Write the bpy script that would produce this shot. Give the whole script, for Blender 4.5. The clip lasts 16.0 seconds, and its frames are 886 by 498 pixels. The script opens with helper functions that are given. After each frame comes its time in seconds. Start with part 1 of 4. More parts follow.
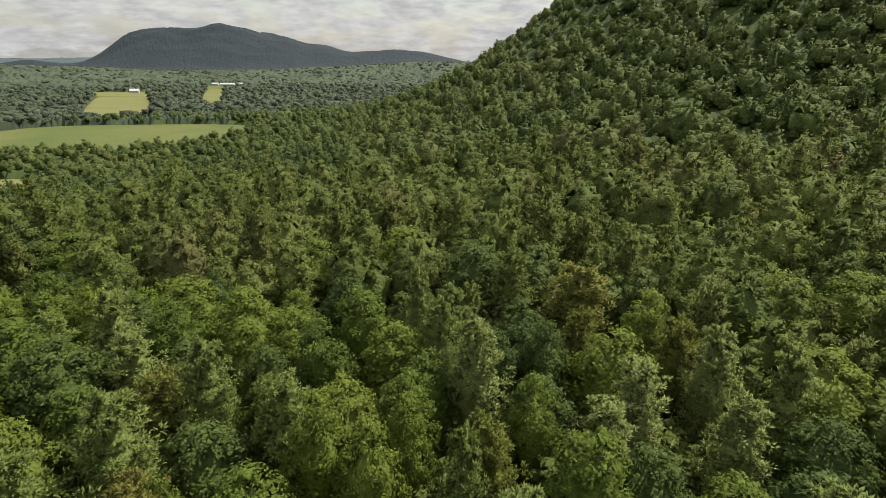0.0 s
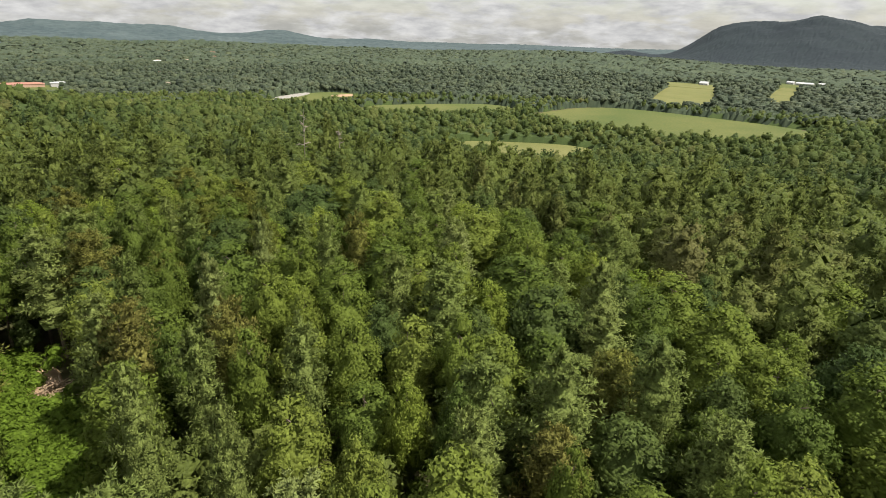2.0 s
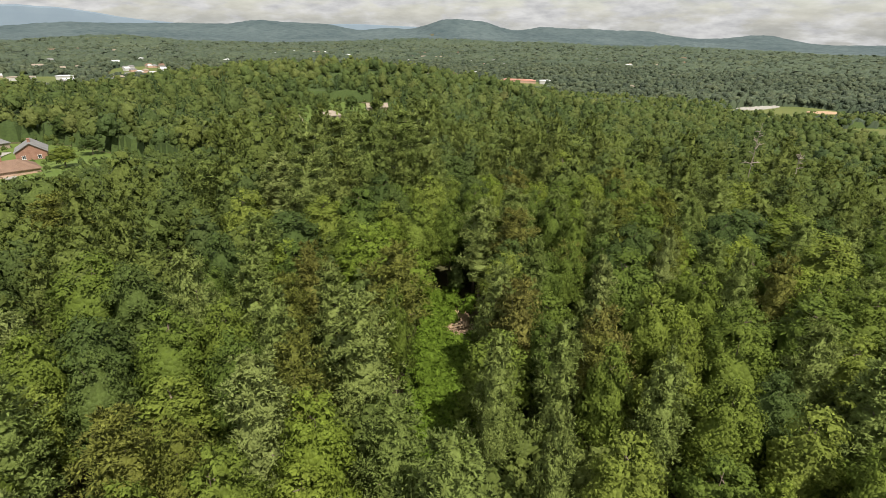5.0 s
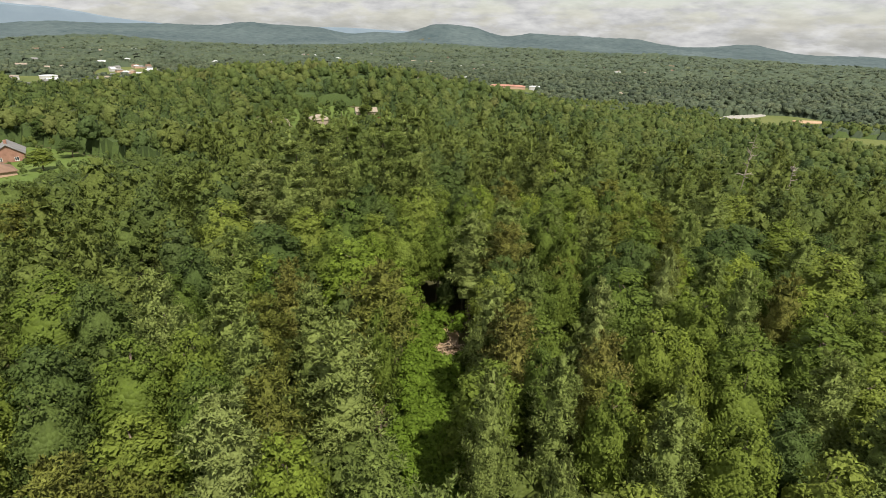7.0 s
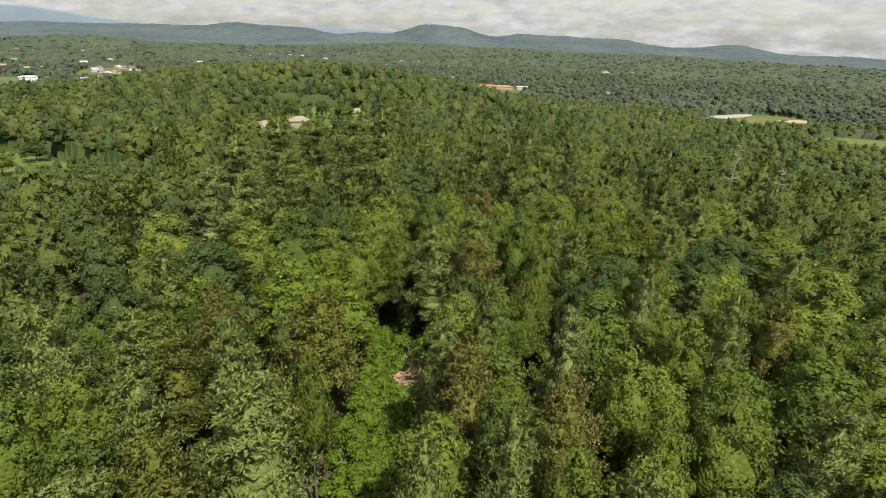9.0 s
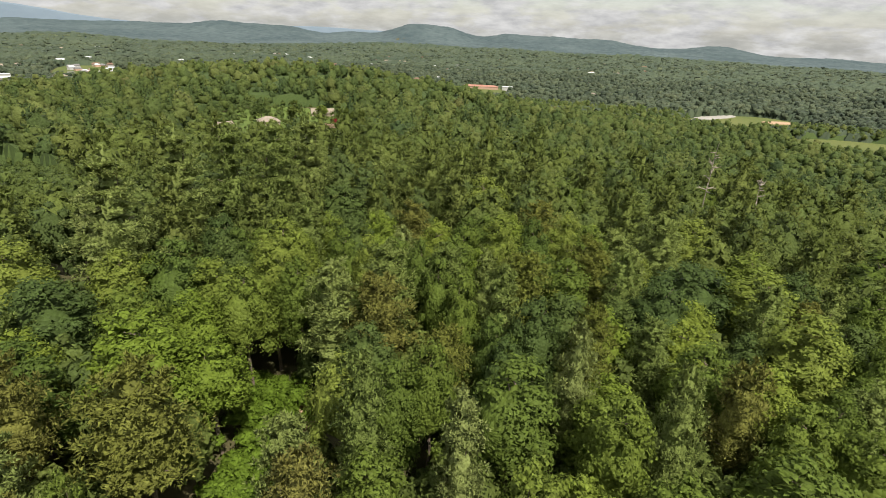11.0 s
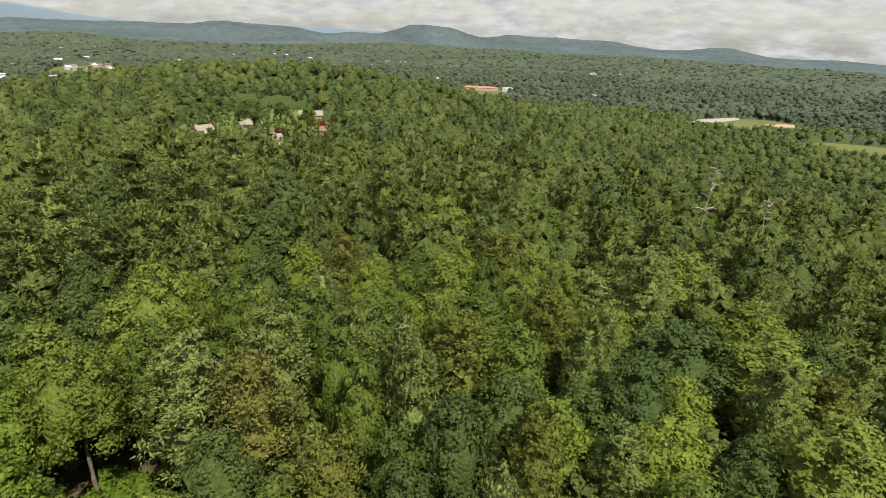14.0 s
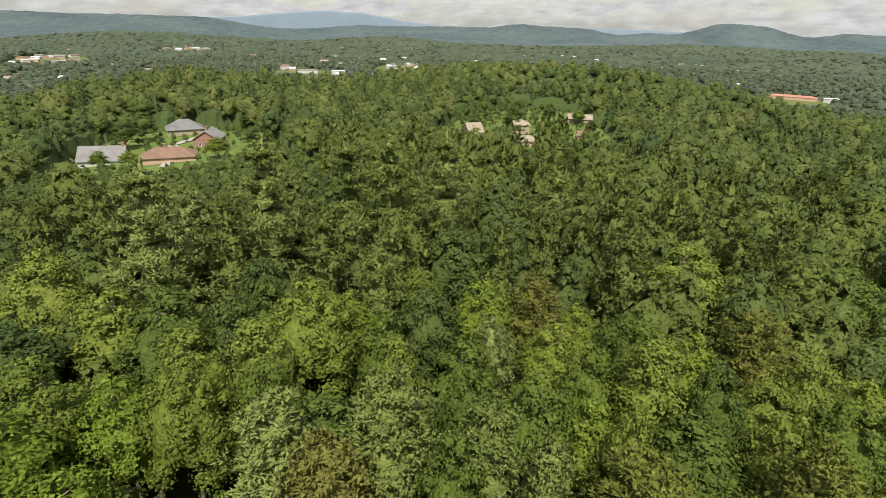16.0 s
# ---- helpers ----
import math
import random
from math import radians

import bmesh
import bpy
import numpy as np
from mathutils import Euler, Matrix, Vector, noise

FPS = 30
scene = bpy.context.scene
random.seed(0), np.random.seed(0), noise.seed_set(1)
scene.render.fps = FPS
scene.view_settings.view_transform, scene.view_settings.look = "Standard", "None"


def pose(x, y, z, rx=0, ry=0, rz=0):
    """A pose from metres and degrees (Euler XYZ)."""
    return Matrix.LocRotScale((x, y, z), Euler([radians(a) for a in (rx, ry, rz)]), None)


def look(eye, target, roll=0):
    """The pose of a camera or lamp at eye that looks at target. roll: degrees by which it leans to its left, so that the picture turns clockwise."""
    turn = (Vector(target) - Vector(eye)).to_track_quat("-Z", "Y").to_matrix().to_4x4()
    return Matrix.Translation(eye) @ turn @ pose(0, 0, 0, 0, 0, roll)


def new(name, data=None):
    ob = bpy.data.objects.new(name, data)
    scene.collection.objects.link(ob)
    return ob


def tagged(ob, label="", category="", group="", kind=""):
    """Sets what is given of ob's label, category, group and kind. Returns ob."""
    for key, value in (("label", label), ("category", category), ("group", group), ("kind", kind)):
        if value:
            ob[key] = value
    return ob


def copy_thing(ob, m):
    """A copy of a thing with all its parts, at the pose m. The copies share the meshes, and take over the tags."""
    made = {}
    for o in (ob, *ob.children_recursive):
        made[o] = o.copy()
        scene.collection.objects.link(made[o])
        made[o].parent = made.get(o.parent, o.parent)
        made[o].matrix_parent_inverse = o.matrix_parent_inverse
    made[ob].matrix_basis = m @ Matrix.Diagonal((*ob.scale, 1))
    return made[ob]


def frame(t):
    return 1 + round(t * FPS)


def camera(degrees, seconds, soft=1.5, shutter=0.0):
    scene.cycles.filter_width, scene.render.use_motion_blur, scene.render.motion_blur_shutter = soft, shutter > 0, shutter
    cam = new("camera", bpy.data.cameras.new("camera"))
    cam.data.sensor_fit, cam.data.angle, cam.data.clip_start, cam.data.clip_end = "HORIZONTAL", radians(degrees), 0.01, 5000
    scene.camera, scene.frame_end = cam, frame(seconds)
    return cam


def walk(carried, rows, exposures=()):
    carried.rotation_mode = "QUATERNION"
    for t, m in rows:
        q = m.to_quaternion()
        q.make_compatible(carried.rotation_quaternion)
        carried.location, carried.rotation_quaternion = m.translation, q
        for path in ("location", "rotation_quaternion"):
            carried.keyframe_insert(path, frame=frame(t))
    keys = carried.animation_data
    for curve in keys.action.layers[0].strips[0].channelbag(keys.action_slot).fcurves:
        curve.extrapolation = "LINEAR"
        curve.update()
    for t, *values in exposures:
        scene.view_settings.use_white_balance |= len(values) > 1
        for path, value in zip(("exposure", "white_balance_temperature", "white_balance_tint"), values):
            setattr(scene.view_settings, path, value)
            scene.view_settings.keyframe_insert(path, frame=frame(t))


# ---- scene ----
# ---------------------------------------------------------------- camera
cam = camera(79.0, 16.0, soft=0.75)
PATH = [
    (0.0, (0.320, 1.147, 53.694), (0.790, 10.513, 50.219), 0.89),
    (0.5, (0.289, 1.491, 53.728), (1.199, 10.826, 50.261), 1.49),
    (1.0, (0.212, 2.023, 53.787), (0.057, 11.389, 50.285), 1.97),
    (1.5, (0.043, 2.684, 53.761), (-3.147, 11.446, 50.148), 2.07),
    (1.7, (-0.044, 2.912, 53.719), (-4.864, 10.861, 50.036), 2.13),
    (2.0, (-0.152, 3.185, 53.624), (-7.325, 9.048, 49.860), 1.72),
    (2.3, (-0.069, 3.619, 53.616), (-8.473, 7.463, 49.794), 1.28),
    (2.5, (-0.115, 3.877, 53.646), (-8.739, 7.195, 49.823), 1.18),
    (3.0, (-0.252, 4.250, 53.632), (-9.017, 7.196, 49.824), 1.33),
    (3.5, (-0.583, 4.435, 53.555), (-9.534, 6.765, 49.754), 1.51),
    (4.0, (-0.976, 4.621, 53.539), (-10.171, 5.518, 49.711), 1.31),
    (4.5, (-1.390, 4.745, 53.529), (-10.611, 4.280, 49.688), 1.11),
    (4.7, (-1.613, 4.786, 53.523), (-10.794, 3.836, 49.674), 0.99),
    (6.8, (-4.963, 4.436, 53.669), (-14.194, 3.675, 49.898), 1.79),
    (7.0, (-5.369, 4.406, 53.651), (-14.602, 3.666, 49.883), 1.89),
    (7.5, (-6.485, 4.512, 53.562), (-15.727, 3.862, 49.798), 1.99),
    (8.0, (-7.844, 4.990, 53.472), (-17.090, 4.400, 49.708), 1.99),
    (8.5, (-9.758, 5.973, 53.375), (-19.009, 5.443, 49.615), 1.89),
    (9.0, (-12.141, 7.325, 53.235), (-21.391, 6.764, 49.478), 1.89),
    (9.2, (-13.189, 7.939, 53.203), (-22.438, 7.378, 49.441), 1.89),
    (11.3, (-25.657, 15.432, 52.389), (-34.920, 15.092, 48.637), 2.30),
    (11.5, (-26.470, 16.002, 52.367), (-35.734, 15.636, 48.619), 2.20),
    (12.0, (-28.246, 17.128, 52.345), (-37.512, 16.772, 48.601), 2.30),
    (12.5, (-30.374, 18.224, 52.309), (-39.640, 17.873, 48.566), 2.40),
    (13.0, (-32.848, 19.199, 52.197), (-42.116, 18.837, 48.458), 2.40),
    (13.5, (-35.494, 20.094, 52.130), (-44.760, 19.727, 48.386), 2.40),
    (14.0, (-38.462, 20.895, 52.016), (-47.727, 20.499, 48.275), 2.40),
    (14.5, (-41.661, 21.572, 51.907), (-50.896, 20.791, 48.150), 2.28),
    (15.0, (-45.090, 22.173, 51.728), (-54.207, 20.550, 47.954), 2.13),
    (15.5, (-48.648, 22.524, 51.541), (-57.432, 19.637, 47.731), 1.87),
    (16.0, (-52.323, 22.624, 51.371), (-60.215, 17.842, 47.518), 1.36),
]
walk(cam, [(t, look(eye, target, roll)) for t, eye, target, roll in PATH], [(0.0, 0.70), (1.0, 0.94), (2.5, 0.80), (16.0, 0.82)])

# ---------------------------------------------------------------- sky and sun
SUN_AZ, SUN_EL = -57.0, 57.0          # degrees to the left of +y, degrees up
world = bpy.data.worlds.new("sky")
scene.world = world
world.use_nodes = True
wt = world.node_tree
wt.nodes.clear()


def wnode(kind, **values):
    n = wt.nodes.new(kind)
    for k, v in values.items():
        n.inputs[k].default_value = v
    return n


sky = wt.nodes.new("ShaderNodeTexSky")
sky.sky_type = "NISHITA"
sky.sun_disc = False
sky.sun_elevation = radians(SUN_EL)
sky.sun_rotation = radians(-SUN_AZ)
sky.dust_density = 1.5
sky.air_density = 1.2
coord = wt.nodes.new("ShaderNodeTexCoord")
flat = wt.nodes.new("ShaderNodeMapping")
flat.inputs["Scale"].default_value = (11.0, 11.0, 40.0)
wt.links.new(coord.outputs["Generated"], flat.inputs["Vector"])
puffs = wnode("ShaderNodeTexNoise", Scale=1.0, Detail=10.0, Roughness=0.56, Distortion=0.3)
wt.links.new(flat.outputs[0], puffs.inputs["Vector"])
cover = wt.nodes.new("ShaderNodeValToRGB")
cover.color_ramp.elements[0].position, cover.color_ramp.elements[1].position = 0.43, 0.56
cover.color_ramp.elements[0].color = (0.55, 0.55, 0.55, 1)
wt.links.new(puffs.outputs["Fac"], cover.inputs[0])
shade = wnode("ShaderNodeTexNoise", Scale=2.2, Detail=8.0, Roughness=0.6)
wt.links.new(flat.outputs[0], shade.inputs["Vector"])
tone = wt.nodes.new("ShaderNodeValToRGB")
tone.color_ramp.elements[0].position, tone.color_ramp.elements[1].position = 0.36, 0.66
tone.color_ramp.elements[0].color = (3.0, 3.0, 3.02, 1)
tone.color_ramp.elements[1].color = (4.3, 4.27, 4.2, 1)
wt.links.new(shade.outputs["Fac"], tone.inputs[0])
height = wt.nodes.new("ShaderNodeSeparateXYZ")
wt.links.new(coord.outputs["Generated"], height.inputs[0])
thin = wnode("ShaderNodeMapRange")
thin.inputs["From Min"].default_value, thin.inputs["From Max"].default_value = 0.08, 0.6
thin.inputs["To Min"].default_value, thin.inputs["To Max"].default_value = 1.0, 1.8
wt.links.new(height.outputs["Z"], thin.inputs["Value"])
lit = wt.nodes.new("ShaderNodeVectorMath")
lit.operation = "SCALE"
wt.links.new(tone.outputs[0], lit.inputs[0])
wt.links.new(thin.outputs[0], lit.inputs["Scale"])
mixed = wt.nodes.new("ShaderNodeMix")
mixed.data_type = "RGBA"
wt.links.new(cover.outputs[0], mixed.inputs["Factor"])
wt.links.new(sky.outputs[0], mixed.inputs["A"])
wt.links.new(lit.outputs[0], mixed.inputs["B"])
back = wnode("ShaderNodeBackground", Strength=0.1)
wt.links.new(mixed.outputs["Result"], back.inputs[0])
wout = wt.nodes.new("ShaderNodeOutputWorld")
wt.links.new(back.outputs[0], wout.inputs[0])

sun = new("sun", bpy.data.lights.new("sun", "SUN"))
sun.data.energy, sun.data.angle, sun.data.color = 4.2, radians(0.6), (1.0, 0.94, 0.83)
sa, se = radians(SUN_AZ), radians(SUN_EL)
sun.matrix_world = look((0, 0, 0), (math.sin(sa) * math.cos(se), -math.cos(sa) * math.cos(se), -math.sin(se)))


# ---------------------------------------------------------------- materials
def material(name, rough=0.9, spec=0.2):
    m = bpy.data.materials.new(name)
    m.use_nodes = True
    p = m.node_tree.nodes["Principled BSDF"]
    p.inputs["Roughness"].default_value = rough
    p.inputs["Specular IOR Level"].default_value = spec
    return m, m.node_tree, p


def ramp_node(nt, stops):
    r = nt.nodes.new("ShaderNodeValToRGB")
    el = r.color_ramp.elements
    while len(el) < len(stops):
        el.new(0.5)
    for e, (pos, c) in zip(el, stops):
        e.position, e.color = pos, (*c, 1)
    return r


def mottled(name, dark, light, scale, fine, rough=0.9, bump=0.3, spec=0.2):
    """Two scales of variation on world coordinates, with a fine bump."""
    m, nt, p = material(name, rough, spec)
    tc = nt.nodes.new("ShaderNodeTexCoord")
    big = nt.nodes.new("ShaderNodeTexNoise")
    big.inputs["Scale"].default_value, big.inputs["Detail"].default_value = scale, 6
    small = nt.nodes.new("ShaderNodeTexNoise")
    small.inputs["Scale"].default_value, small.inputs["Detail"].default_value = fine, 4
    for n in (big, small):
        nt.links.new(tc.outputs["Object"], n.inputs["Vector"])
    add = nt.nodes.new("ShaderNodeMath")
    add.operation = "MULTIPLY_ADD"
    nt.links.new(small.outputs["Fac"], add.inputs[0])
    add.inputs[1].default_value = 0.5
    half = nt.nodes.new("ShaderNodeMath")
    half.operation = "MULTIPLY"
    half.inputs[1].default_value = 0.5
    nt.links.new(big.outputs["Fac"], half.inputs[0])
    nt.links.new(half.outputs[0], add.inputs[2])
    r = ramp_node(nt, [(0.35, dark), (0.65, light)])
    nt.links.new(add.outputs[0], r.inputs[0])
    nt.links.new(r.outputs[0], p.inputs["Base Color"])
    b = nt.nodes.new("ShaderNodeBump")
    b.inputs["Strength"].default_value = bump
    nt.links.new(small.outputs["Fac"], b.inputs["Height"])
    nt.links.new(b.outputs[0], p.inputs["Normal"])
    return m


def foliage(name, stops, own=True, rough=0.6, through_light=0.40, spread=(0.78, 1.22), cell=3.2, depth=0.5, leafs=(0.78, 1.22)):
    """Leaves: hue by tree (the object's random number, or the stored tint), lighter and darker leaf by leaf and spray by spray, some light passing through."""
    m, nt, p = material(name, rough, 0.10)
    if own:
        src = nt.nodes.new("ShaderNodeObjectInfo").outputs["Random"]
    else:
        a = nt.nodes.new("ShaderNodeAttribute")
        a.attribute_name = "tint"
        src = a.outputs["Fac"]
    r = ramp_node(nt, stops)
    nt.links.new(src, r.inputs[0])
    tc = nt.nodes.new("ShaderNodeTexCoord")
    vo = nt.nodes.new("ShaderNodeTexVoronoi")
    vo.inputs["Scale"].default_value = cell
    nt.links.new(tc.outputs["Object"], vo.inputs["Vector"])
    sep = nt.nodes.new("ShaderNodeSeparateColor")
    nt.links.new(vo.outputs["Color"], sep.inputs[0])
    leafy = nt.nodes.new("ShaderNodeMapRange")
    leafy.inputs["To Min"].default_value, leafy.inputs["To Max"].default_value = leafs
    nt.links.new(sep.outputs[0], leafy.inputs["Value"])
    g = nt.nodes.new("ShaderNodeNewGeometry")
    mr = nt.nodes.new("ShaderNodeMapRange")
    mr.inputs["To Min"].default_value, mr.inputs["To Max"].default_value = spread
    nt.links.new(g.outputs["Random Per Island"], mr.inputs["Value"])
    both = nt.nodes.new("ShaderNodeMath")
    both.operation = "MULTIPLY"
    nt.links.new(mr.outputs[0], both.inputs[0])
    nt.links.new(leafy.outputs[0], both.inputs[1])
    hsv = nt.nodes.new("ShaderNodeHueSaturation")
    nt.links.new(both.outputs[0], hsv.inputs["Value"])
    nt.links.new(r.outputs[0], hsv.inputs["Color"])
    nt.links.new(hsv.outputs[0], p.inputs["Base Color"])
    b = nt.nodes.new("ShaderNodeBump")
    b.invert = True
    b.inputs["Strength"].default_value, b.inputs["Distance"].default_value = 1.0, depth / cell
    nt.links.new(vo.outputs["Distance"], b.inputs["Height"])
    nt.links.new(b.outputs[0], p.inputs["Normal"])
    t = nt.nodes.new("ShaderNodeBsdfTranslucent")
    nt.links.new(hsv.outputs[0], t.inputs["Color"])
    mix = nt.nodes.new("ShaderNodeMixShader")
    mix.inputs[0].default_value = through_light
    nt.links.new(p.outputs[0], mix.inputs[1])
    nt.links.new(t.outputs[0], mix.inputs[2])
    nt.links.new(mix.outputs[0], nt.nodes["Material Output"].inputs["Surface"])
    return m


BROAD = [(0.0, (0.078, 0.115, 0.023)), (0.35, (0.102, 0.141, 0.024)), (0.7, (0.131, 0.170, 0.028)), (1.0, (0.164, 0.199, 0.037))]
BRIGHT = [(0.0, (0.132, 0.186, 0.024)), (1.0, (0.170, 0.212, 0.033))]
DARK = [(0.0, (0.060, 0.092, 0.025)), (1.0, (0.088, 0.121, 0.030))]
PINE = [(0.0, (0.142, 0.186, 0.046)), (0.5, (0.180, 0.222, 0.060)), (1.0, (0.216, 0.254, 0.082))]
OLIVE = [(0.0, (0.124, 0.142, 0.026)), (0.5, (0.142, 0.152, 0.032)), (1.0, (0.164, 0.158, 0.040))]
WOODS = [(0.0, (0.064, 0.093, 0.030)), (0.3, (0.091, 0.121, 0.030)), (0.6, (0.113, 0.143, 0.033)), (0.85, (0.135, 0.161, 0.041)), (1.0, (0.137, 0.131, 0.046))]
SLOPE = [(0.0, (0.052, 0.082, 0.030)), (0.3, (0.082, 0.115, 0.032)), (0.6, (0.108, 0.138, 0.037)), (0.85, (0.137, 0.160, 0.046)), (1.0, (0.130, 0.126, 0.048))]
M_broad = foliage("broad leaves", BROAD)
M_bright = foliage("bright young leaves", BRIGHT)
M_dark = foliage("dark leaves", DARK)
M_pine = foliage("pine needles", PINE, through_light=0.36, cell=4.0, spread=(0.82, 1.18), leafs=(0.84, 1.16))
M_olive = foliage("olive needles", OLIVE, through_light=0.34, cell=4.0)
M_red = foliage("red leaves", [(0.0, (0.16, 0.02, 0.025)), (1.0, (0.22, 0.03, 0.03))])
M_woods = foliage("woods leaves", WOODS, own=False, through_light=0.40, cell=2.6, spread=(0.82, 1.18), leafs=(0.82, 1.18))
M_slope = foliage("slope leaves", SLOPE, own=False, through_light=0.42, spread=(0.82, 1.18), cell=1.3, leafs=(0.82, 1.18))
# leaf greens shifted towards blue to imitate haze over the valley
M_hazed_far = foliage("far woods leaves", [(0.0, (0.042, 0.058, 0.038)), (0.5, (0.066, 0.084, 0.050)), (1.0, (0.096, 0.112, 0.062))], own=False, through_light=0.2, spread=(0.8, 1.2), cell=0.5, leafs=(0.75, 1.25))
M_bark = mottled("bark", (0.10, 0.075, 0.055), (0.20, 0.16, 0.125), 1.2, 9.0, bump=0.6)
M_floor = mottled("forest floor", (0.040, 0.044, 0.016), (0.095, 0.080, 0.038), 0.05, 0.7)
M_grass = mottled("meadow grass", (0.058, 0.082, 0.018), (0.115, 0.120, 0.034), 0.012, 0.35)
M_dry = mottled("dry mown grass", (0.10, 0.11, 0.03), (0.155, 0.15, 0.052), 0.02, 0.4)
M_lawn = mottled("lawn", (0.065, 0.10, 0.018), (0.10, 0.135, 0.03), 0.06, 0.9)
M_clay = mottled("bare clay", (0.26, 0.17, 0.10), (0.40, 0.28, 0.18), 0.3, 2.5)
M_gravel = mottled("pale gravel", (0.22, 0.205, 0.18), (0.31, 0.295, 0.26), 0.2, 1.5)
M_twig = mottled("dead branches", (0.20, 0.14, 0.09), (0.36, 0.27, 0.18), 1.5, 9.0, bump=0.5)
M_snag = mottled("weathered grey wood", (0.17, 0.145, 0.115), (0.30, 0.26, 0.21), 1.5, 8.0, bump=0.5)
M_siding = mottled("beige siding", (0.25, 0.20, 0.15), (0.33, 0.27, 0.21), 0.5, 6.0)
M_white = mottled("white painted siding", (0.36, 0.35, 0.335), (0.46, 0.45, 0.43), 0.4, 5.0)
M_brick = mottled("red brick", (0.20, 0.105, 0.075), (0.30, 0.17, 0.125), 0.8, 8.0)
M_tanbrick = mottled("tan brick", (0.34, 0.22, 0.16), (0.46, 0.32, 0.24), 0.8, 8.0)
M_greyroof = mottled("grey asphalt shingles", (0.12, 0.115, 0.112), (0.20, 0.195, 0.19), 0.4, 5.0)
M_darkroof = mottled("dark grey shingles", (0.10, 0.10, 0.10), (0.17, 0.165, 0.16), 0.4, 5.0)
M_brownroof = mottled("brown asphalt shingles", (0.125, 0.078, 0.054), (0.19, 0.125, 0.09), 0.4, 5.0)
M_tanroof = mottled("tan asphalt shingles", (0.19, 0.155, 0.12), (0.28, 0.235, 0.185), 0.4, 5.0)
M_redroof = mottled("orange-red metal roof", (0.26, 0.12, 0.085), (0.33, 0.17, 0.12), 0.1, 1.0, rough=0.5)
M_paleroof = mottled("pale metal roof", (0.38, 0.385, 0.39), (0.50, 0.50, 0.50), 0.1, 1.0, rough=0.45)
M_glass = mottled("dark window glass", (0.02, 0.025, 0.03), (0.04, 0.045, 0.05), 0.5, 2.0, rough=0.08, bump=0.0, spec=0.5)
M_trim = mottled("white trim", (0.70, 0.69, 0.66), (0.80, 0.79, 0.77), 0.5, 4.0)
# canopy green with some haze mixed in as blue
M_hazed_valley = mottled("far valley trees", (0.028, 0.043, 0.026), (0.060, 0.076, 0.040), 0.006, 0.06, bump=0.0)
# understory green darkened to carry the shade below the crowns
M_shaded_under = mottled("understory leaves", (0.026, 0.042, 0.011), (0.052, 0.076, 0.018), 0.02, 0.9, bump=0.0)
# the blue in these hill greens stands in for haze
M_hazed_hills = mottled("far hills", (0.034, 0.052, 0.056), (0.070, 0.092, 0.092), 0.003, 0.02, bump=0.0)
# cloud shadow over the mountain is painted in as this dark blue-green
M_shaded_mount = mottled("cloud-shaded mountain woods", (0.011, 0.017, 0.022), (0.020, 0.029, 0.032), 0.003, 0.03, bump=0.0)
# aerial haze is painted into this pale blue
M_hazed_blue = mottled("distant mountains", (0.115, 0.150, 0.185), (0.135, 0.172, 0.205), 0.002, 0.01, bump=0.0)


# ---------------------------------------------------------------- the land
def bell(x, y, cx, cy, sx, sy):
    return np.exp(-((x - cx) / sx) ** 2 / 2 - ((y - cy) / sy) ** 2 / 2)


def ripple(x, y, size, seed=0.0):
    """Smooth uneven waves, about -1 to 1."""
    a = np.sin(x / size + seed + 1.3 * np.sin(y / size * 0.7 + seed * 2.1))
    b = np.sin(y / size * 1.13 - seed * 1.7 + 1.1 * np.sin(x / size * 0.61 + seed))
    c = np.sin((x + y) / size * 0.47 + seed * 0.6)
    return (a + b + c) / 3


FAR_HILLS = [  # azimuth, distance, height, spread in azimuth, spread in distance
    (-2.0, 2600, 45, 7.0, 250), (40, 2350, 30, 8, 260), (58, 4300, 12, 2, 300), (67, 4300, 40, 2, 300), (73, 4300, 34, 8, 320), (77, 4300, 34, 1.8, 300),
    (82, 4300, 50, 2.5, 320), (86.5, 4300, 40, 1.7, 300), (93, 4300, 48, 8, 320), (107, 4300, 30, 1.6, 300), (110.5, 4300, 40, 2.5, 300)]
FAR_HILLS += [(92, 4250, 56, 1.6, 300), (95, 4200, 56, 1.6, 300), (97, 4200, 40, 1.5, 280), (101.5, 4300, 28, 1.8, 300), (114, 4300, 26, 1.3, 250), (119, 4300, 76, 9, 320),
              (130, 4300, 34, 3, 300), (143, 4300, 55, 4, 300), (152, 4300, 85, 8, 320), (166, 4300, 80, 8, 320), (95, 3250, 26, 4, 150), (84, 3300, 22, 5, 160)]
CONE = [(0, 3500, 62, 4.5, 350), (5, 3500, 60, 4.5, 350), (9, 3500, 44, 1.3, 260), (12.5, 3500, 60, 2, 320), (18.5, 3500, 220, 4.5, 420), (23.5, 3500, 35, 1.5, 300), (26, 3500, 92, 2.0, 320), (33.5, 3500, 30, 1.5, 250)]
HILL_RNG = np.random.default_rng(17)
FAR_HILLS += [(HILL_RNG.uniform(66, 165), HILL_RNG.uniform(2900, 3900), HILL_RNG.uniform(5, 20), HILL_RNG.uniform(1.5, 4.5), HILL_RNG.uniform(70, 150)) for _ in range(46)]


def hills(x, y, which):
    r, az = np.hypot(x, y), np.degrees(np.arctan2(-x, y))
    z = 0 * r
    for a, d, h, sa_, sd in which:
        z = z + h * np.exp(-(((az - a + 180) % 360 - 180) / sa_) ** 2 / 2 - ((r - d) / sd) ** 2 / 2) * (1 + 0.07 * ripple(x, y, 90, a) + 0.05 * ripple(x, y, 31, a))
    return z


